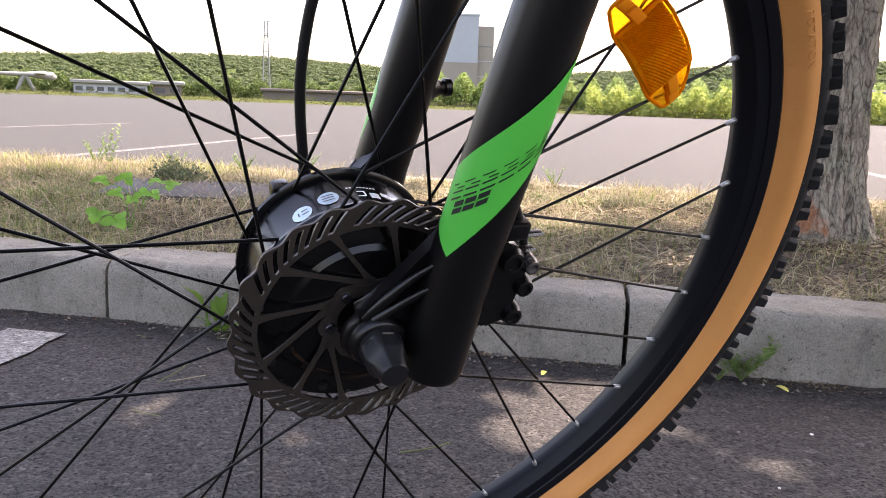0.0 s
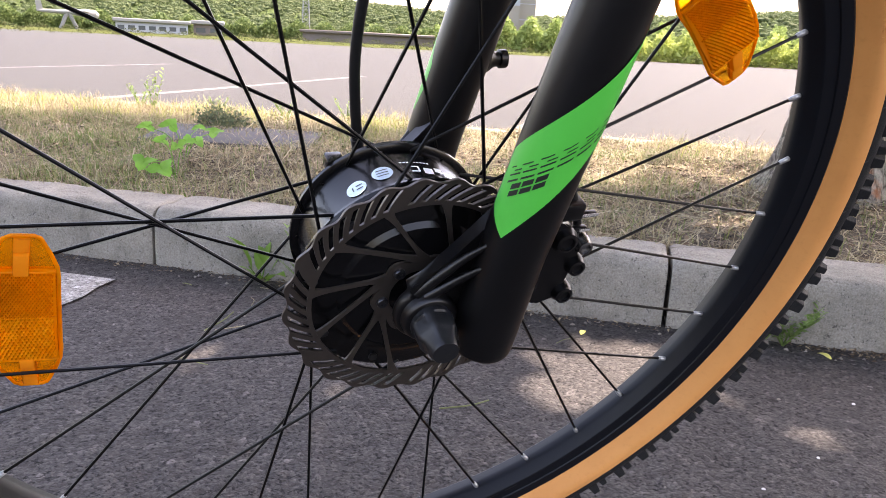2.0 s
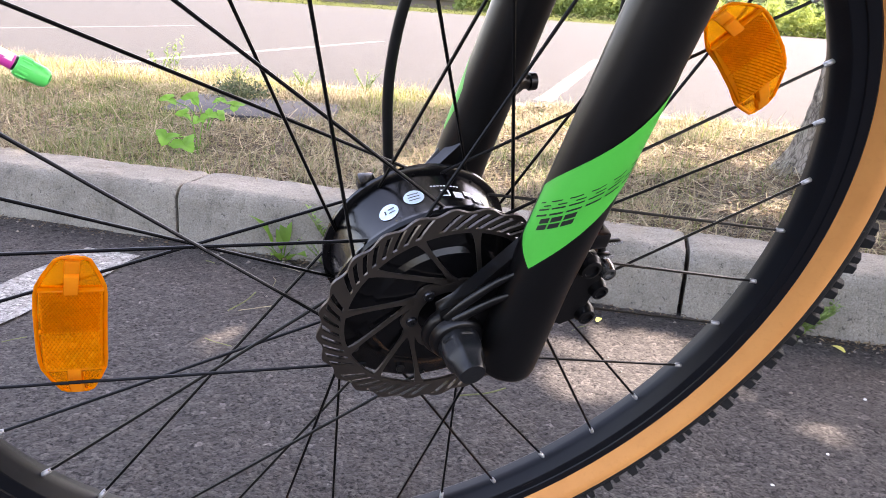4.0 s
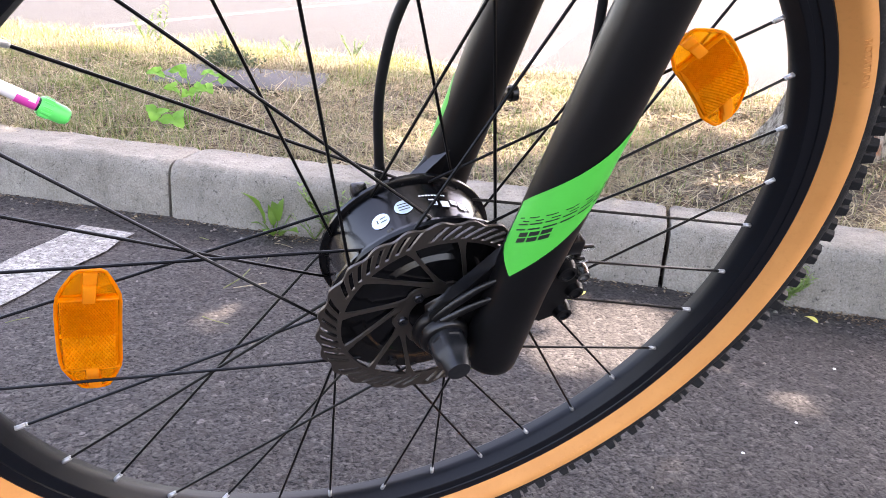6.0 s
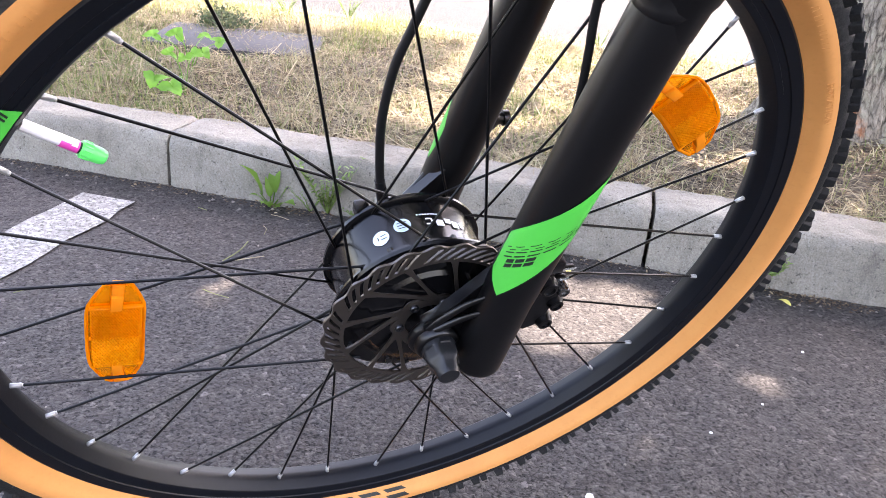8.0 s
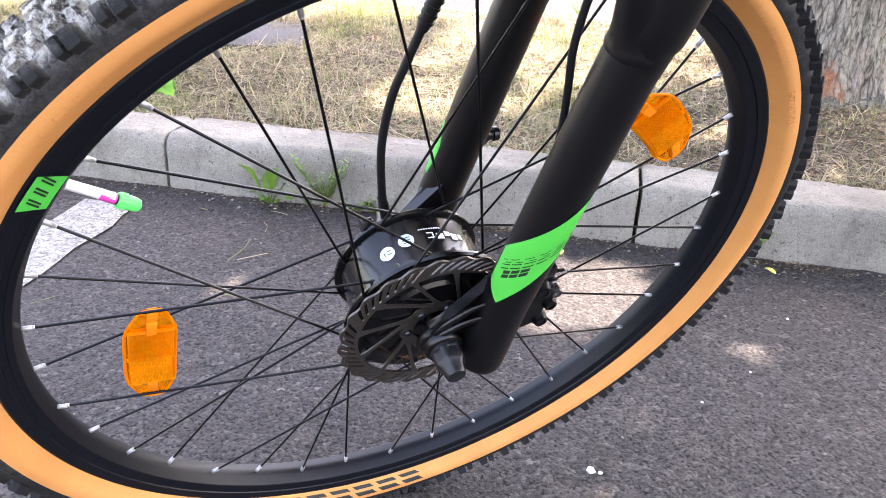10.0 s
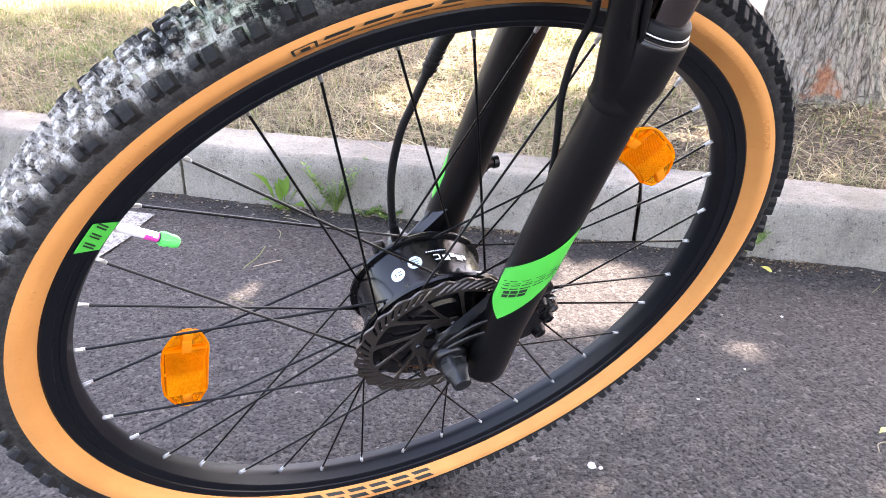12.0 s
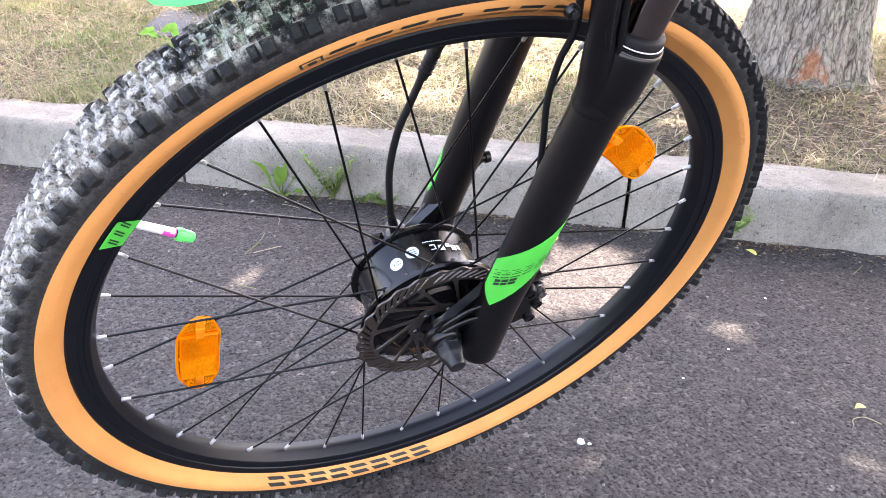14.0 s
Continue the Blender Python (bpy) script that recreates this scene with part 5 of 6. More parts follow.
patchy = lambda u, v, p: 0.35 + 0.65 * min(1, max(0, 0.5 + 1.3 * noise.noise(p * 2.3)))
edge_growth = lambda u, v, p: patchy(u, v, p) * (1.0 if u < -1.0 else 0.12)
greens = lambda u, v, p: max(0.08, min(1, 1.8 * noise.noise(p * 2.0 + Vector((9, 4, 0))) - 0.1 + 0.4 * min(1, max(0, -1.0 - u))))
blades("dry_grass", "matted pale straw lying on the verge", 60000, (-3.6, 3.2), (0.13, 2.04), 0.105, 0.0022, 1.5, STRAW, 21, patchy)
blades("dry_grass", "upright dry grass stalks at the car park edge", 5500, (-5.0, 3.2), (1.25, 2.0), 0.115, 0.0022, 0.6, STRAW, 22, edge_growth)
blades("dry_grass", "dry grass fringe hanging over the kerb", 5000, (-3.6, 3.2), (0.12, 0.24), 0.05, 0.0022, 1.2, STRAW, 23)
blades("green_grass", "sparse green grass tufts among straw", 42000, (-4.0, 3.2), (0.15, 2.0), 0.07, 0.0026, 1.0, GRASS, 24, greens)
blades("dry_grass", "thin straw on the far stretch of verge", 9000, (-14, -3.6), (0.13, 2.04), 0.12, 0.006, 0.9, STRAW, 25, patchy)


def straw_mat(name, label, count, u_range, v_range, length, radius, material, seed):
    """Dead stalks lying criss-cross over the soil, some propped up on others."""
    rng = random.Random(seed)
    verts, faces = [], []
    for k in range(count):
        u, v = rng.uniform(*u_range), rng.uniform(*v_range)
        p = uv(u, v)
        if rng.random() < bare(p):
            continue
        if rng.random() > 0.35 + 0.65 * min(1, max(0, 0.5 + 1.4 * noise.noise(p * 2.6 + Vector((3, 1, 0))))):
            continue
        if (p - Vector((TREE.x, TREE.y, 0))).length < 0.22:
            continue
        a, ln = rng.uniform(0, 2 * math.pi), rng.uniform(0.4, 1.0) * length
        d, w = Vector((math.cos(a), math.sin(a), 0)), Vector((-math.sin(a), math.cos(a), 0)) * radius * rng.uniform(0.6, 1.3)
        z = verge_height(p, v) + rng.uniform(0.001, 0.022)
        tilt, bow = rng.gauss(0, 0.16), rng.gauss(0, 0.10)
        b = [p + d * ln * (f - 0.5) + w.normalized() * bow * ln * (f - 0.5) ** 2 * 4 + Vector((0, 0, z + tilt * ln * (f - 0.5) - abs(bow) * ln * 0.3 * (f - 0.5) ** 2)) for f in (0, 0.5, 1)]
        i = len(verts)
        up = Vector((0, 0, radius))
        verts += [b[0] - w, b[0] + w, b[1] + w + up, b[1] - w + up, b[2] + w * 0.6, b[2] - w * 0.6]
        faces += [(i, i + 1, i + 2, i + 3), (i + 3, i + 2, i + 4, i + 5)]
    tagged(raw_object(name, verts, faces, material), label, "dry grass", kind="stuff")


straw_mat("dead_stalks", "tangle of pale dead stalks lying on the soil", 34000, (-3.6, 3.2), (0.13, 2.02), 0.17, 0.0013, STRAW, 61)


def leaf_mesh(bm, base, way, up, length, width, fold=0.15, lobes=0):
    side = way.cross(up).normalized()
    n = 6
    mid, left, right = [], [], []
    for i in range(n + 1):
        f = i / n
        w = width * 0.5 * math.sin(math.pi * min(1, 0.06 + f * 0.94) ** 0.8) * (1 + (0.25 * math.sin(f * 14) if lobes else 0))
        c = base + way * length * f + up * (length * 0.22 * math.sin(f * 2.2) - length * 0.10 * f * f)
        mid.append(bm.verts.new(c))
        left.append(bm.verts.new(c + side * w + up * fold * w))
        right.append(bm.verts.new(c - side * w + up * fold * w))
    for i in range(n):
        bm.faces.new((mid[i], mid[i + 1], left[i + 1], left[i]))
        bm.faces.new((right[i], right[i + 1], mid[i + 1], mid[i]))


def weed(place, leaves, label, seed):
    """leaves: (turn in degrees, pitch in degrees, length, width)"""
    w = thing("weed_plant", Matrix.Translation(place), label, "weed", "weeds")
    rnd = random.Random(seed)
    for turn, pitch, ln, wd in leaves:
        bm = bmesh.new()
        d = Vector((math.cos(radians(turn)) * math.cos(radians(pitch)), math.sin(radians(turn)) * math.cos(radians(pitch)), math.sin(radians(pitch))))
        up = Vector((0, 0, 1)) - d.z * d
        stem = ln * 0.35
        tube(bm, [(0, 0, -0.004), d * stem], [0.0016, 0.001], 5)
        leaf_mesh(bm, d * stem * 0.8, d, up.normalized(), ln * 0.75, wd, 0.2, rnd.random() < 0.5)
        part("leaf", bm, WEED, w, smooth=60)
    return w


def vine(place, leaves, label, seed):
    """Broad lobed leaves on thin stalks; leaves: (x, y, z, size, turn in degrees)"""
    w = thing("weed_plant", Matrix.Translation(place), label, "weed", "weeds")
    rnd = random.Random(seed)
    for x, y, z, size, turn in leaves:
        bm = bmesh.new()
        c = Vector((x, y, z))
        tube(bm, curve_points([(0, 0, -0.006), (x * 0.35, y * 0.35, z * 0.75), c], 4), 0.0011, 5)
        tilt = pose(x, y, z, rnd.uniform(18, 42), rnd.uniform(-18, 18), 0) @ pose(0, 0, 0, 0, 0, turn)
        mid = bm.verts.new(tilt @ Vector((0, 0, -0.04 * size)))
        ring, n = [], 36
        for k in range(n):
            a = 2 * math.pi * k / n
            r = size * (0.26 + 0.21 * (1 - abs(math.sin(1.5 * a))) + 0.02 * math.cos(15 * a)) * (0.45 + 0.55 * min(1, abs(a - math.pi) * 2.2) if abs(a - math.pi) < 0.45 else 1.0)
            ring.append((bm.verts.new(tilt @ Vector((0.55 * r * math.cos(a), 0.55 * r * math.sin(a), 0.05 * size))), bm.verts.new(tilt @ Vector((r * math.cos(a), r * math.sin(a), size * (0.04 + 0.05 * math.sin(3 * a + seed)))))))
        for p, q in zip(ring, ring[1:] + ring[:1]):
            bm.faces.new((mid, p[0], q[0]))
            bm.faces.new((p[0], p[1], q[1], q[0]))
        part("leaf", bm, VINE, w, smooth=60)
    return w


def sprig(place, height, spread, count, label, seed, leaf=0.26):
    w = thing("weed_plant", Matrix.Translation(place), label, "weed", "weeds")
    rnd = random.Random(seed)
    for k in range(count):
        a, ln = rnd.uniform(0, 6.28), height * rnd.uniform(0.55, 1.0)
        d = Vector((math.cos(a) * spread, math.sin(a) * spread, 1)).normalized()
        bm = bmesh.new()
        tube(bm, [(0, 0, -0.003), d * ln * 0.5, d * ln + Vector((0, 0, -ln * 0.1))], [0.0011, 0.0008, 0.0005], 5)
        for j in range(10):
            f = 0.2 + 0.8 * j / 10
            b = d * ln * f
            t = rnd.uniform(0, 6.28)
            way = Vector((math.cos(t), math.sin(t), rnd.uniform(-0.1, 0.7))).normalized()
            leaf_mesh(bm, b, way, way.orthogonal().normalized() if abs(way.z) > 0.9 else Vector((0, 0, 1)), ln * leaf, ln * leaf * 0.42)
        part("stem", bm, SPRIG, w, smooth=60)
    return w


weed(Vector((0.046, 1.000, 0.0)), [(165, 50, 0.105, 0.032), (50, 66, 0.100, 0.028), (15, 42, 0.085, 0.030), (-60, 14, 0.075, 0.032), (-120, 20, 0.060, 0.026), (200, 30, 0.06, 0.022), (100, 60, 0.07, 0.02)], "broad-leaved green weed growing at the kerb's foot", 1)
sprig(Vector((0.150, 0.945, 0.0)), 0.150, 0.55, 34, "thin feathery weed against the kerb", 2, 0.085)
sprig(Vector((0.118, 0.962, 0.0)), 0.090, 0.80, 14, "thin feathery weed against the kerb", 7, 0.075)
sprig(Vector((0.205, 0.900, 0.0)), 0.062, 1.3, 18, "low creeping weed at the kerb's foot", 3, 0.20)
sprig(Vector((0.245, 0.868, 0.0)), 0.055, 1.5, 18, "low creeping weed at the kerb's foot", 5, 0.20)
sprig(Vector((0.825, 0.470, 0.0)), 0.105, 0.75, 20, "small flowering weed at the kerb's foot", 4, 0.15)
sprig(Vector((0.79, 0.485, 0.0)), 0.08, 0.7, 8, "small yellow-green weed at the kerb's foot", 6, 0.16)
vine(Vector((-0.085, 1.55, 0.10)), [(-0.075, -0.11, 0.062, 0.070, 250), (-0.035, -0.135, 0.050, 0.078, 290), (-0.030, 0.10, 0.085, 0.050, 200), (0.030, 0.085, 0.085, 0.056, 320)], "lobed pale green seedling in the dry grass", 10)
vine(Vector((-0.060, 1.76, 0.10)), [(-0.090, 0.06, 0.100, 0.062, 190), (-0.030, 0.05, 0.105, 0.066, 60), (0.035, -0.02, 0.070, 0.060, 300), (0.085, 0.06, 0.085, 0.070, 20), (-0.02, -0.05, 0.06, 0.045, 240), (0.05, 0.13, 0.09, 0.05, 80)], "lobed pale green creeper in the dry grass", 11)
for i, (u, v, h) in enumerate(((-2.14, 1.76, 0.23), (-2.30, 1.9, 0.14), (-1.3, 1.95, 0.13), (-0.2, 1.96, 0.12), (-1.9, 1.9, 0.11), (-1.55, 1.85, 0.12))):
    p = uv(u, v, 0.1)
    sprig(p, h, 0.25 if h > 0.2 else 0.6, 5 if h > 0.2 else 12, "leafy yellow-green weed at the car park edge", 30 + i, 0.13)

# flat dark slab lying in the grass
SLAB = plain("weathered dark slab", (0.034, 0.034, 0.039), 0.9, 0, 0.3, 12, 0.5)
bm = bmesh.new()
box(bm, -0.265, 0.265, -0.185, 0.185, -0.04, 0.022, 0.006, 2)
for v in bm.verts:
    v.co.z += 0.004 * noise.noise(v.co * 5)
slab = mesh_object("stone_slab", bm, SLAB, 40)
slab.matrix_world = Matrix.Translation((0.125, 2.200, 0.112)) @ pose(0, 0, 0, 1.5, 1, -18)
tagged(slab, "flat weathered grey slab lying in dry grass", "slab")


# litter on the asphalt
def straw(points, radius, label):
    bm = bmesh.new()
    tube(bm, curve_points(points, 4), radius, 5)
    tagged(mesh_object("straw_stalk", bm, STRAW, 60), label, "straw", "litter on the asphalt")


straw([(-0.076, 0.747, 0.003), (-0.045, 0.775, 0.007), (-0.025, 0.814, 0.006)], 0.0011, "thin dry straw stalk on the asphalt")
straw([(-0.060, 0.745, 0.003), (-0.005, 0.752, 0.004)], 0.0008, "thin dry straw stalk on the asphalt")
straw([(0.19, 0.40, 0.003), (0.23, 0.396, 0.004), (0.262, 0.405, 0.003)], 0.0010, "thin dry straw stalk on the asphalt")
straw([(0.622, -0.045, 0.003), (0.632, -0.035, 0.004), (0.651, -0.039, 0.004), (0.661, -0.057, 0.003)], 0.0007, "curled dry stalk on the asphalt")
rnd = random.Random(91)
for k in range(14):
    u, v = rnd.uniform(-1.6, 0.9), -0.02 - abs(rnd.gauss(0, 0.22))
    a, ln = rnd.uniform(0, 6.28), rnd.uniform(0.018, 0.055)
    p, d = uv(u, v), Vector((math.cos(a), math.sin(a), 0))
    straw([p + Vector((0, 0, 0.003)), p + d * ln * 0.5 + Vector((-d.y, d.x, 0)) * ln * rnd.uniform(-0.15, 0.15) + Vector((0, 0, 0.005)), p + d * ln + Vector((0, 0, 0.003))], rnd.uniform(0.0005, 0.0009), "thin dry straw stalk on the asphalt")
YELLOW = plain("yellow fallen leaf", (0.55, 0.50, 0.12), 0.6, 0, 0.15, 200)
for i, (x, y, s) in enumerate(((0.515, 0.591, 0.009), (0.845, 0.405, 0.012), (0.66, -0.02, 0.010))):
    bm = bmesh.new()
    leaf_mesh(bm, Vector((-s, 0, 0)), Vector((1, 0, 0)), Vector((0, 0, 1)), 2 * s, 1.1 * s)
    ob = mesh_object("fallen_leaf", bm, YELLOW, 60)
    ob.matrix_world = pose(x, y, 0.004, 0, 0, 40 + 70 * i)
    tagged(ob, "small yellow fallen leaf on the asphalt", "leaf", "litter on the asphalt")
CRUMB = plain("white plaster crumb", (0.62, 0.61, 0.59), 0.9, 0, 0.2, 300, 0.5)
for i, (x, y, r) in enumerate(((0.2525, 0.0656, 0.0052), (0.262, 0.059, 0.0026), (0.7534, 0.265, 0.0024), (0.470, 0.130, 0.0020), (0.585, 0.165, 0.0022))):
    bm = bmesh.new()
    bmesh.ops.create_icosphere(bm, subdivisions=2, radius=r)
    for v in bm.verts:
        v.co *= 1 + 0.45 * noise.noise(v.co * 320 + Vector((7 * i, 0, 0)))
        v.co.z *= 0.6
    ob = mesh_object("crumb", bm, CRUMB, 30)
    ob.matrix_world = pose(x, y, r * 0.5, 0, 0, 50 * i)
    tagged(ob, "small white plaster crumb on the asphalt", "crumb", "litter on the asphalt")
PALE_STONE = plain("pale gravel", (0.17, 0.152, 0.13), 0.9, 0, 0.5, 60, 0.4)
rnd = random.Random(77)
verts, faces = [], []
for k in range(260):
    near = rnd.random() < 0.65
    u = rnd.uniform(-2.2, 1.5)
    v = -abs(rnd.gauss(0.0, 0.035)) - 0.006 if near else rnd.uniform(-1.3, -0.05)
    p, s = uv(u, v, 0.001), rnd.uniform(0.0015, 0.0048) if near else rnd.uniform(0.0012, 0.0034)
    i = len(verts)
    verts += [p + Vector((s * rnd.uniform(.6, 1.2) * a, s * rnd.uniform(.6, 1.2) * b, s * 0.8 * c)) for a, b, c in ((1, 0, 0), (0, 1, 0), (-1, 0, 0), (0, -1, 0), (0, 0, 1), (0, 0, -0.3))]
    faces += [(i + a, i + b, i + c) for a, b, c in ((0, 1, 4), (1, 2, 4), (2, 3, 4), (3, 0, 4), (1, 0, 5), (2, 1, 5), (3, 2, 5), (0, 3, 5))]
tagged(raw_object("gravel", verts, faces, PALE_STONE), "loose pale grit along the kerb", "gravel", kind="stuff")


# brown crumbs of dead leaf and bark: under the tree, through the verge and along the kerb's foot
def crumbs(name, label, count, spot, size, stops, seed):
    rng = random.Random(seed)
    mat = blades_material(name + " brown", stops, 0.9)
    verts, faces = [], []
    for k in range(count):
        p, z = spot(rng)
        s = size * rng.uniform(0.5, 1.3)
        a, t = rng.uniform(0, 6.28), rng.uniform(-0.35, 0.35)
        d, w = Vector((math.cos(a), math.sin(a), t)) * s, Vector((-math.sin(a), math.cos(a), rng.uniform(-0.3, 0.3))) * s * rng.uniform(0.2, 0.5)
        c = Vector((p.x, p.y, z + s * 0.3))
        i = len(verts)
        verts += [c - d, c + w + Vector((0, 0, s * 0.2)), c + d, c - w]
        faces += [(i, i + 1, i + 2), (i, i + 2, i + 3)]
    tagged(raw_object(name, verts, faces, mat), label, "leaf litter", kind="stuff")


def on_verge(rng):
    while True:
        u, v = rng.uniform(-3.2, 2.6), 0.13 + 1.87 * rng.random()
        p = uv(u, v)
        away = (p - Vector((TREE.x, TREE.y, 0))).length
        if rng.random() < 0.25 + 0.75 * max(0, 1 - away / 1.1) + 0.5 * max(0, noise.noise(p * 3.3)) and away > 0.17:
            return p, verge_height(p, v) + rng.uniform(0, 0.014)


def at_kerb(rng):
    v = -0.004 - abs(rng.gauss(0, 0.02))
    while True:
        u = rng.uniform(-2.4, 1.5)
        if rng.random() < 0.25 + max(0, 1.6 * noise.noise(Vector((u * 5, 2, 7)))):
            return uv(u, v), 0.002


BROWNS = [(0, (0.05, 0.034, 0.022)), (0.5, (0.12, 0.082, 0.052)), (0.8, (0.20, 0.145, 0.09)), (1, (0.34, 0.27, 0.17))]
crumbs("leaf_litter", "brown crumbled leaves and bark among the straw", 26000, on_verge, 0.010, BROWNS, 71)
crumbs("leaf_litter", "brown crumbs and soil gathered at the kerb's foot", 2600, at_kerb, 0.0042, BROWNS, 72)


def dark_bush(place, height, radius, label, seed):
    """A low twiggy bush of many small dark leaves."""
    w = thing("bush", Matrix.Translation(place), label, "bush")
    rnd = random.Random(seed)
    verts, faces = [], []
    for k in range(30):
        a, r = rnd.uniform(0, 6.28), radius * math.sqrt(rnd.random())
        tip = Vector((math.cos(a) * r, math.sin(a) * r, height * rnd.uniform(0.55, 1.0) * (1.1 - r / radius * 0.6)))
        bm = bmesh.new()
        tube(bm, [(0, 0, -0.01), tip * 0.5 + Vector((0, 0, 0.01)), tip], [0.0018, 0.0013, 0.0006], 5)
        part("twig", bm, BARK, w, smooth=60)
        for j in range(70):
            c = tip * rnd.uniform(0.3, 1.05) + Vector([rnd.gauss(0, radius * 0.16) for _ in range(3)])
            d = Vector([rnd.gauss(0, 1) for _ in range(3)]).normalized() * rnd.uniform(0.004, 0.008)
            s = d.orthogonal() * 0.45
            i = len(verts)
            verts += [c - d, c + s, c + d, c - s]
            faces += [(i, i + 1, i + 2, i + 3)]
    leaves = raw_object("foliage", verts, faces, DARK_LEAF)
    leaves.parent = w
    tagged(leaves, "small dark green leaves", kind="stuff")


DARK_LEAF = blades_material("dark bush leaves", [(0, (0.035, 0.055, 0.028)), (0.6, (0.07, 0.10, 0.045)), (1, (0.12, 0.14, 0.06))], 0.6, 0.2)
PALE_LEAF = blades_material("yellow-green leaves", [(0, (0.22, 0.27, 0.05)), (1, (0.42, 0.42, 0.13))], 0.6, 0.3)
dark_bush(Vector((0.10, 2.42, 0.10)), 0.12, 0.10, "low dark green bush in the dry verge", 81)
blades("yellow_grass", "tall yellow-green grass heads at the car park edge", 3200, (-5.0, 3.0), (1.3, 1.98), 0.12, 0.0030, 0.8, PALE_LEAF, 27, lambda u, v, p: greens(u, v, p) * edge_growth(u, v, p))

# ---- distance ----
def along(deg, dist, z=0.0):
    """A place in the distance, by its bearing from the y axis (positive to the right)."""
    return Vector((-0.13 + dist * math.sin(radians(deg)), -0.44 + dist * math.cos(radians(deg)), z))


def far_frame(deg, dist):
    p = along(deg, dist)
    return pose(p.x, p.y, 0, 0, 0, -deg)


WHITE_PAINT = plain("white far paint", (0.17, 0.17, 0.165), 0.6, 0, 0.06, 0.3)
GREY_WALL = plain("grey far wall", (0.26, 0.28, 0.31), 0.8, 0, 0.1, 0.2)
BEIGE_WALL = plain("beige far wall", (0.20, 0.18, 0.155), 0.8, 0, 0.08, 0.2)
BROWN_WALL = plain("brown far wall", (0.11, 0.09, 0.082), 0.8, 0, 0.1, 0.2)
PYLON_STEEL = plain("galvanised lattice", (0.16, 0.165, 0.17), 0.7, 0.0, 0.1, 0.5)
DARK_GLASS = plain("dark far glazing", (0.05, 0.06, 0.07), 0.2, 0, 0.1, 0.3)


def hill():
    rng = random.Random(40)
    verts, faces = [], []
    ico = bmesh.new()
    bmesh.ops.create_icosphere(ico, subdivisions=1, radius=1)
    iv = [v.co.copy() for v in ico.verts]
    fc = [[v.index for v in f.verts] for f in ico.faces]
    ico.free()

    def height(deg, dist):
        ridge = 19 + 4.5 * math.sin(radians(deg * 3.1 + 50)) + 3 * math.sin(radians(deg * 9)) - 0.13 * max(0, deg) + 0.62 * max(0, deg - 20)
        f = min(1, max(0, (dist - 240) / 330))
        return ridge * f * f * (3 - 2 * f)

    for k in range(13000):
        deg, dist = rng.uniform(-62, 72), 235 + 350 * rng.random() ** 0.8
        p = along(deg, dist, height(deg, dist))
        s = rng.uniform(1.3, 2.6) * (0.55 + dist / 700)
        i = len(verts)
        for v in iv:
            q = v * s * (0.62 + 0.3 * rng.random())
            verts.append((p.x + q.x, p.y + q.y, p.z + q.z * 0.55 + s * 0.2))
        faces += [tuple(i + a for a in f) for f in fc]
        for _ in range(44):
            d = Vector((rng.gauss(0, 1), rng.gauss(0, 1), rng.gauss(0.3, 1))).normalized() * s * rng.uniform(0.62, 1.05)
            q, w = Vector((p.x + d.x, p.y + d.y, p.z + d.z * 0.9 + s * 0.2)), s * 0.12
            i = len(verts)
            verts += [tuple(q + Vector((rng.gauss(0, w), rng.gauss(0, w), rng.gauss(0, w)))) for _ in range(3)]
            faces.append((i, i + 1, i + 2))
    tagged(raw_object("far_forest", verts, faces, FOREST), "low wooded hills of dense green trees", "forest", kind="stuff")
    bm = bmesh.new()
    grid = []
    for d in range(-90, 101, 5):
        grid.append([bm.verts.new(along(d, r, height(d, r) - 1.0)) for r in (180, 240, 300, 380, 460, 540, 620, 900)])
    for a, b in zip(grid, grid[1:]):
        for i in range(7):
            bm.faces.new((a[i], b[i], b[i + 1], a[i + 1]))
    tagged(mesh_object("hillside", bm, HILL_GREEN, 60), "grassy hillside under the far woods", "hill", kind="structure")


hill()


def bushes(name, deg0, deg1, dist, height, count, stops, label, seed):
    rng = random.Random(seed)
    mat = blades_material(name + " foliage", stops, 0.8, 0.4)
    verts, faces = [], []
    for k in range(count):
        deg = rng.uniform(deg0, deg1)
        p = along(deg, dist + rng.uniform(-6, 6), 0)
        h = height * (0.55 + 0.45 * math.sin(deg * 1.7) ** 2) * rng.random() ** 0.6
        s = min(0.22, height * 0.05)
        c = Vector((p.x, p.y, h))
        i = len(verts)
        verts += [c + Vector([rng.gauss(0, s) for _ in range(3)]) for _ in range(4)]
        faces += [(i, i + 1, i + 2), (i, i + 2, i + 3)]
    tagged(raw_object(name, verts, faces, mat), label, "bushes", kind="stuff")


bushes("shrub_row", 34, 62, 64, 2.2, 44000, [(0, (0.26, 0.33, 0.08)), (1, (0.38, 0.43, 0.13))], "bright yellow-green shrubs beyond the car park", 50)
bushes("shrub_row", 20, 62, 120, 5.0, 40000, [(0, (0.17, 0.24, 0.07)), (1, (0.26, 0.33, 0.12))], "green shrubs in front of the woods", 51)
bushes("shrub_row", -10, 22, 190, 4.4, 30000, [(0, (0.07, 0.11, 0.035)), (1, (0.12, 0.165, 0.055))], "green shrubs in front of the woods", 52)
bushes("shrub_row", -30, 70, 60, 0.60, 20000, [(0, (0.040, 0.052, 0.017)), (1, (0.080, 0.088, 0.032))], "rough green grass edging the car park", 53)


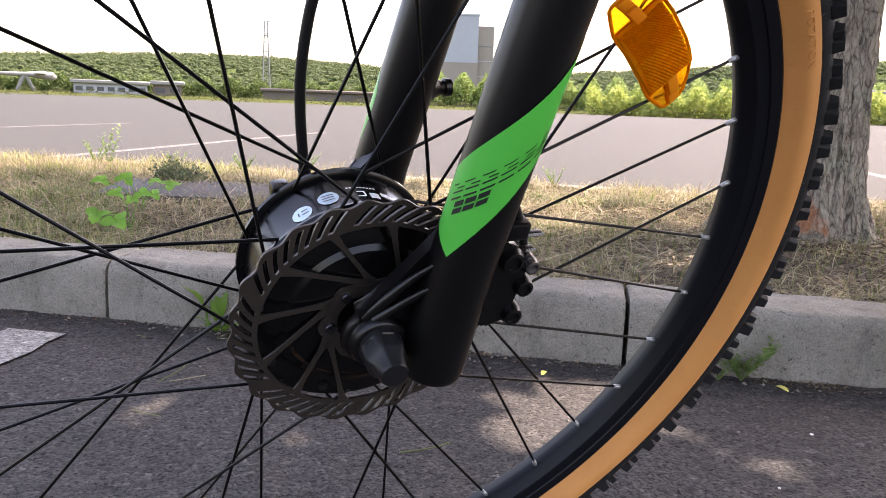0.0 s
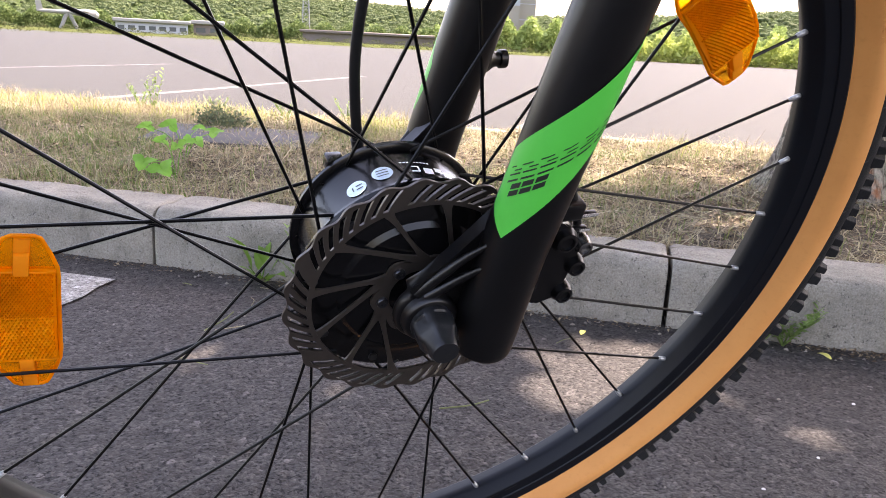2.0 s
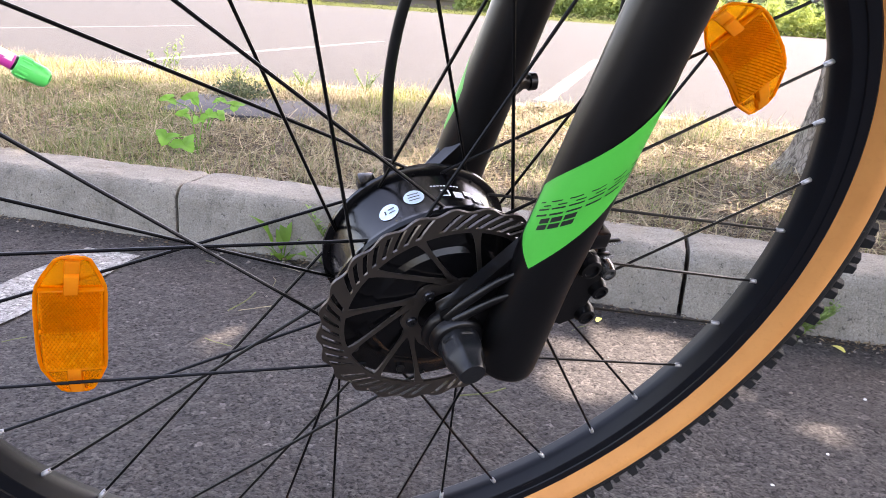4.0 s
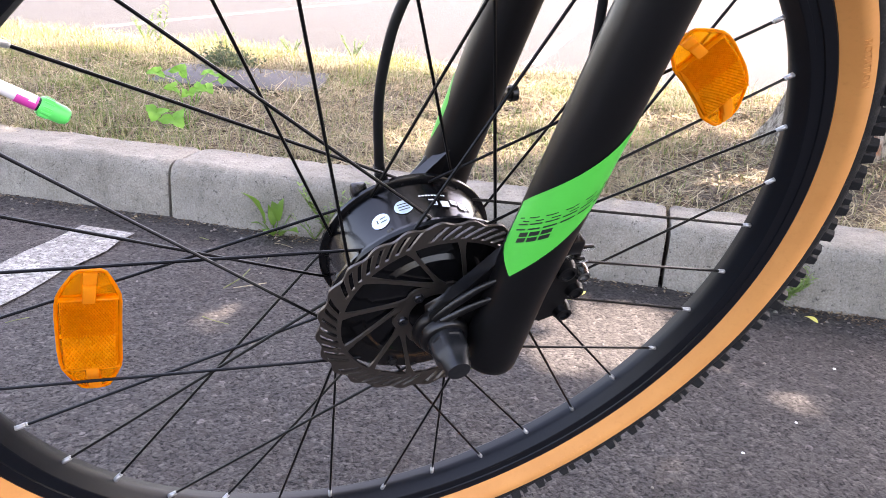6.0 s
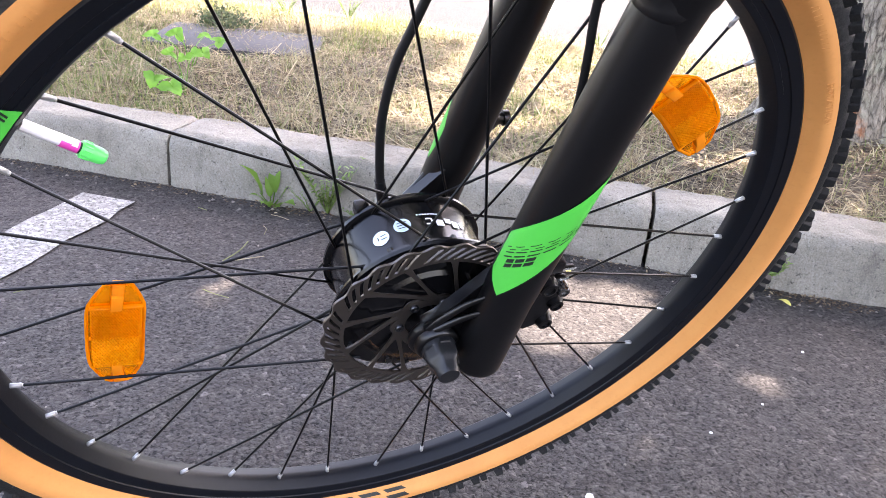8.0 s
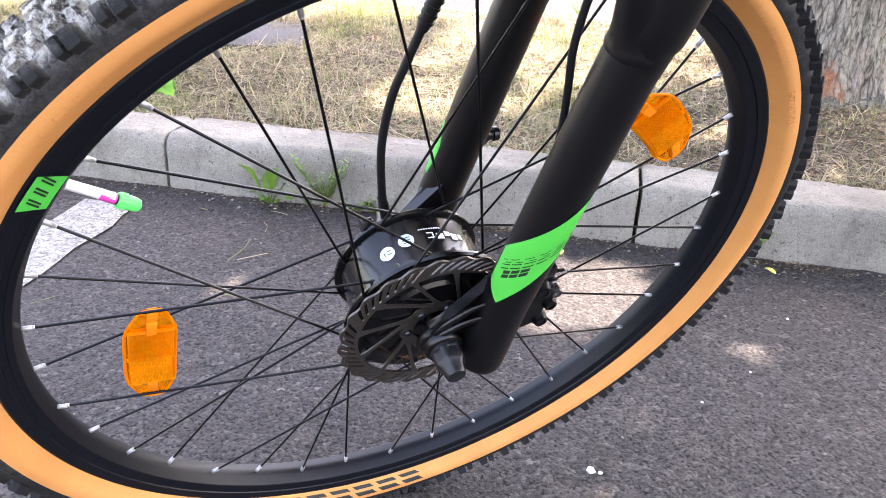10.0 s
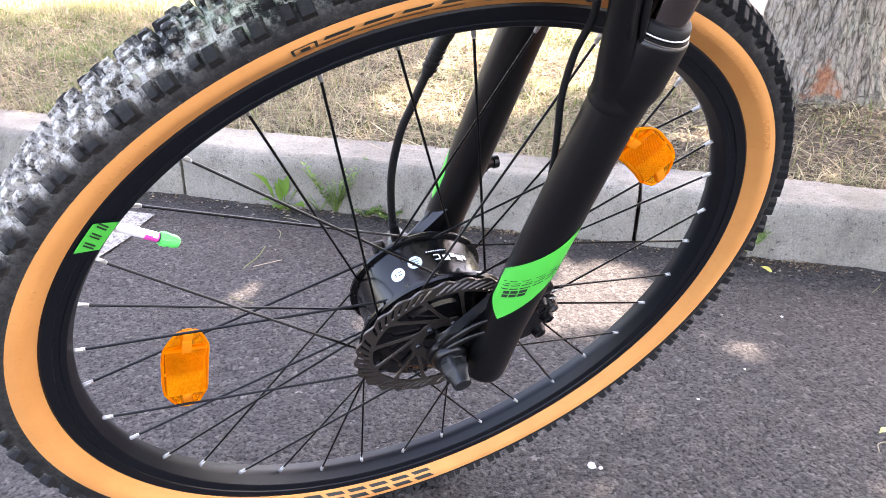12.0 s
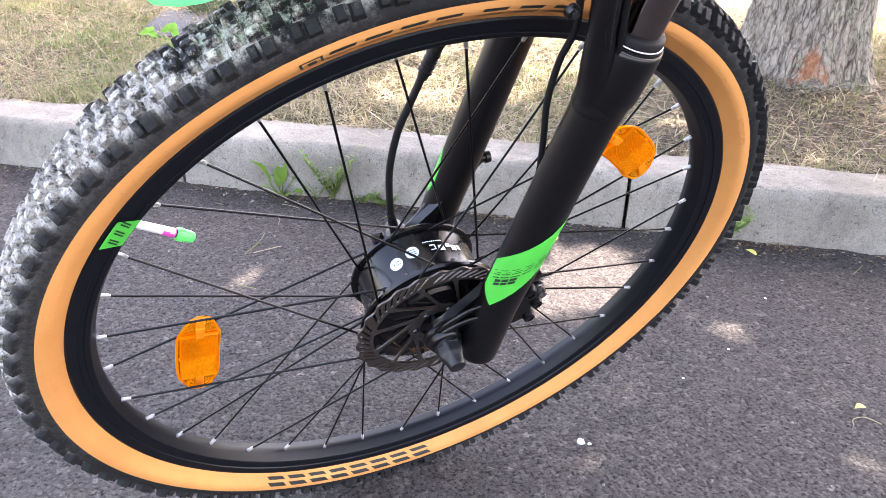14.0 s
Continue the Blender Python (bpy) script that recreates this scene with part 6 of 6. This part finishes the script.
def shed(deg, dist, width, height, depth, wall, roof, label, windows=0):
    h = thing("shed", far_frame(deg, dist), label, "building", "far sheds")
    bm = bmesh.new()
    box(bm, -width / 2, width / 2, 0, depth, 0, height * 0.72)
    part("wall", bm, wall, h)
    bm = bmesh.new()
    box(bm, -width / 2 - 0.5, width / 2 + 0.5, -0.6, depth + 0.6, height * 0.72 + 0.01, height, 0.15, 1)
    part("roof", bm, roof, h)
    for k in range(windows):
        x = -width / 2 + width * (k + 0.5) / windows
        bm = bmesh.new()
        box(bm, x - width / windows * 0.33, x + width / windows * 0.33, -0.06, 0.05, height * 0.2, height * 0.5)
        part("window", bm, DARK_GLASS, h)


shed(0.4, 150, 12.0, 2.4, 8, GREY_WALL, WHITE_PAINT, "long low grey shed with a white flat roof", 7)
shed(4.0, 152, 5.0, 2.7, 6, BROWN_WALL, WHITE_PAINT, "small brown shed with a white roof", 2)
shed(54.5, 95, 16, 3.4, 7, plain("brick red far wall", (0.42, 0.20, 0.12), 0.8, 0, 0.12, 0.3), WHITE_PAINT, "low brick-red building with a white roof", 3)
shed(15.6, 150, 27, 2.1, 1.0, BROWN_WALL, BROWN_WALL, "long low dark wall beyond the meadow")


def display_aircraft():
    t = thing("display_aircraft", far_frame(-4.6, 172), "white aircraft mounted on an A-shaped stand", "aircraft")
    bm = bmesh.new()
    tube(bm, [(-5.4, 0, 3.2), (-4.8, 0, 3.2), (0, 0, 3.2), (2.6, 0, 3.15), (4.6, 0, 2.9), (5.2, 0, 2.7)], [0.15, 0.35, 0.45, 0.8, 0.85, 0.3], 14)
    part("fuselage", bm, WHITE_PAINT, t)
    bm = bmesh.new()
    prism(bm, [(-5.7, 3.1), (-4.5, 3.1), (-5.0, 5.6), (-5.9, 5.6)], -0.12, 0.12)
    part("tail_fin", bm, WHITE_PAINT, t)
    bm = bmesh.new()
    box(bm, 1.4, 3.2, -5.5, 5.5, 3.25, 3.45, 0.05, 1)
    part("wing", bm, WHITE_PAINT, t)
    for s in (-1, 1):
        bm = bmesh.new()
        tube(bm, [(-0.3 + s * 0.2, 0, 3.0), (-0.3 + s * 1.5, 0, 0)], 0.36, 8)
        part("stand_leg", bm, WHITE_PAINT, t)


display_aircraft()


def pylon():
    t = thing("pylon", far_frame(10.7, 300), "grey steel lattice power pylon on the far meadow", "pylon")
    H = 28.0
    for sx in (-1, 1):
        for sy in (-1, 1):
            bm = bmesh.new()
            tube(bm, [(sx * 1.5, sy * 1.5, 0), (sx * 0.5, sy * 0.5, H)], 0.24, 5)
            part("leg", bm, PYLON_STEEL, t)
    for k in range(14):
        z0, z1 = H * k / 14, H * (k + 1) / 14
        w0, w1 = 1.5 - k / 14, 1.5 - (k + 1) / 14
        bm = bmesh.new()
        for s in (1, -1):
            tube(bm, [(-w0 * s, -w0, z0), (w1 * s, -w1, z1)], 0.09, 4)
            tube(bm, [(-w0 * s, w0, z0), (w1 * s, w1, z1)], 0.09, 4)
        part("brace", bm, PYLON_STEEL, t)
    for z, w in ((H - 0.4, 3.6), (H * 0.80, 1.6), (H * 0.60, 1.9)):
        bm = bmesh.new()
        tube(bm, [(-w, 0, z), (0, 0, z + 0.5), (w, 0, z)], [0.12, 0.2, 0.12], 5)
        part("cross_arm", bm, PYLON_STEEL, t)
        for s in (-1, 1):
            bm = bmesh.new()
            tube(bm, [(s * w, 0, z), (s * w, 0, z - 1.5)], 0.14, 5)
            part("insulator", bm, PYLON_STEEL, t)


pylon()


def tower_block():
    t = thing("tower_building", far_frame(25.2, 130), "tall windowless block, beige below and blue-grey above", "building")
    bm = bmesh.new()
    box(bm, -5.4, 1.6, 0, 9, 0, 7.2)
    part("lower_wall", bm, BEIGE_WALL, t)
    bm = bmesh.new()
    box(bm, -5.4, 1.6, 0, 9, 7.21, 14.7)
    part("upper_wall", bm, GREY_WALL, t)
    bm = bmesh.new()
    box(bm, 1.61, 4.2, 1.0, 9, 0, 13.2)
    part("side_wall", bm, BEIGE_WALL, t)
    bm = bmesh.new()
    box(bm, -5.5, 1.7, -0.1, 9.1, 14.71, 15.0)
    part("roof", bm, GREY_WALL, t)
    for z in (2.5, 5.0, 7.5, 10.0):
        bm = bmesh.new()
        box(bm, 1.62, 4.25, 0.94, 0.99, z, z + 0.12)
        part("panel_joint", bm, GREY_WALL, t)


tower_block()
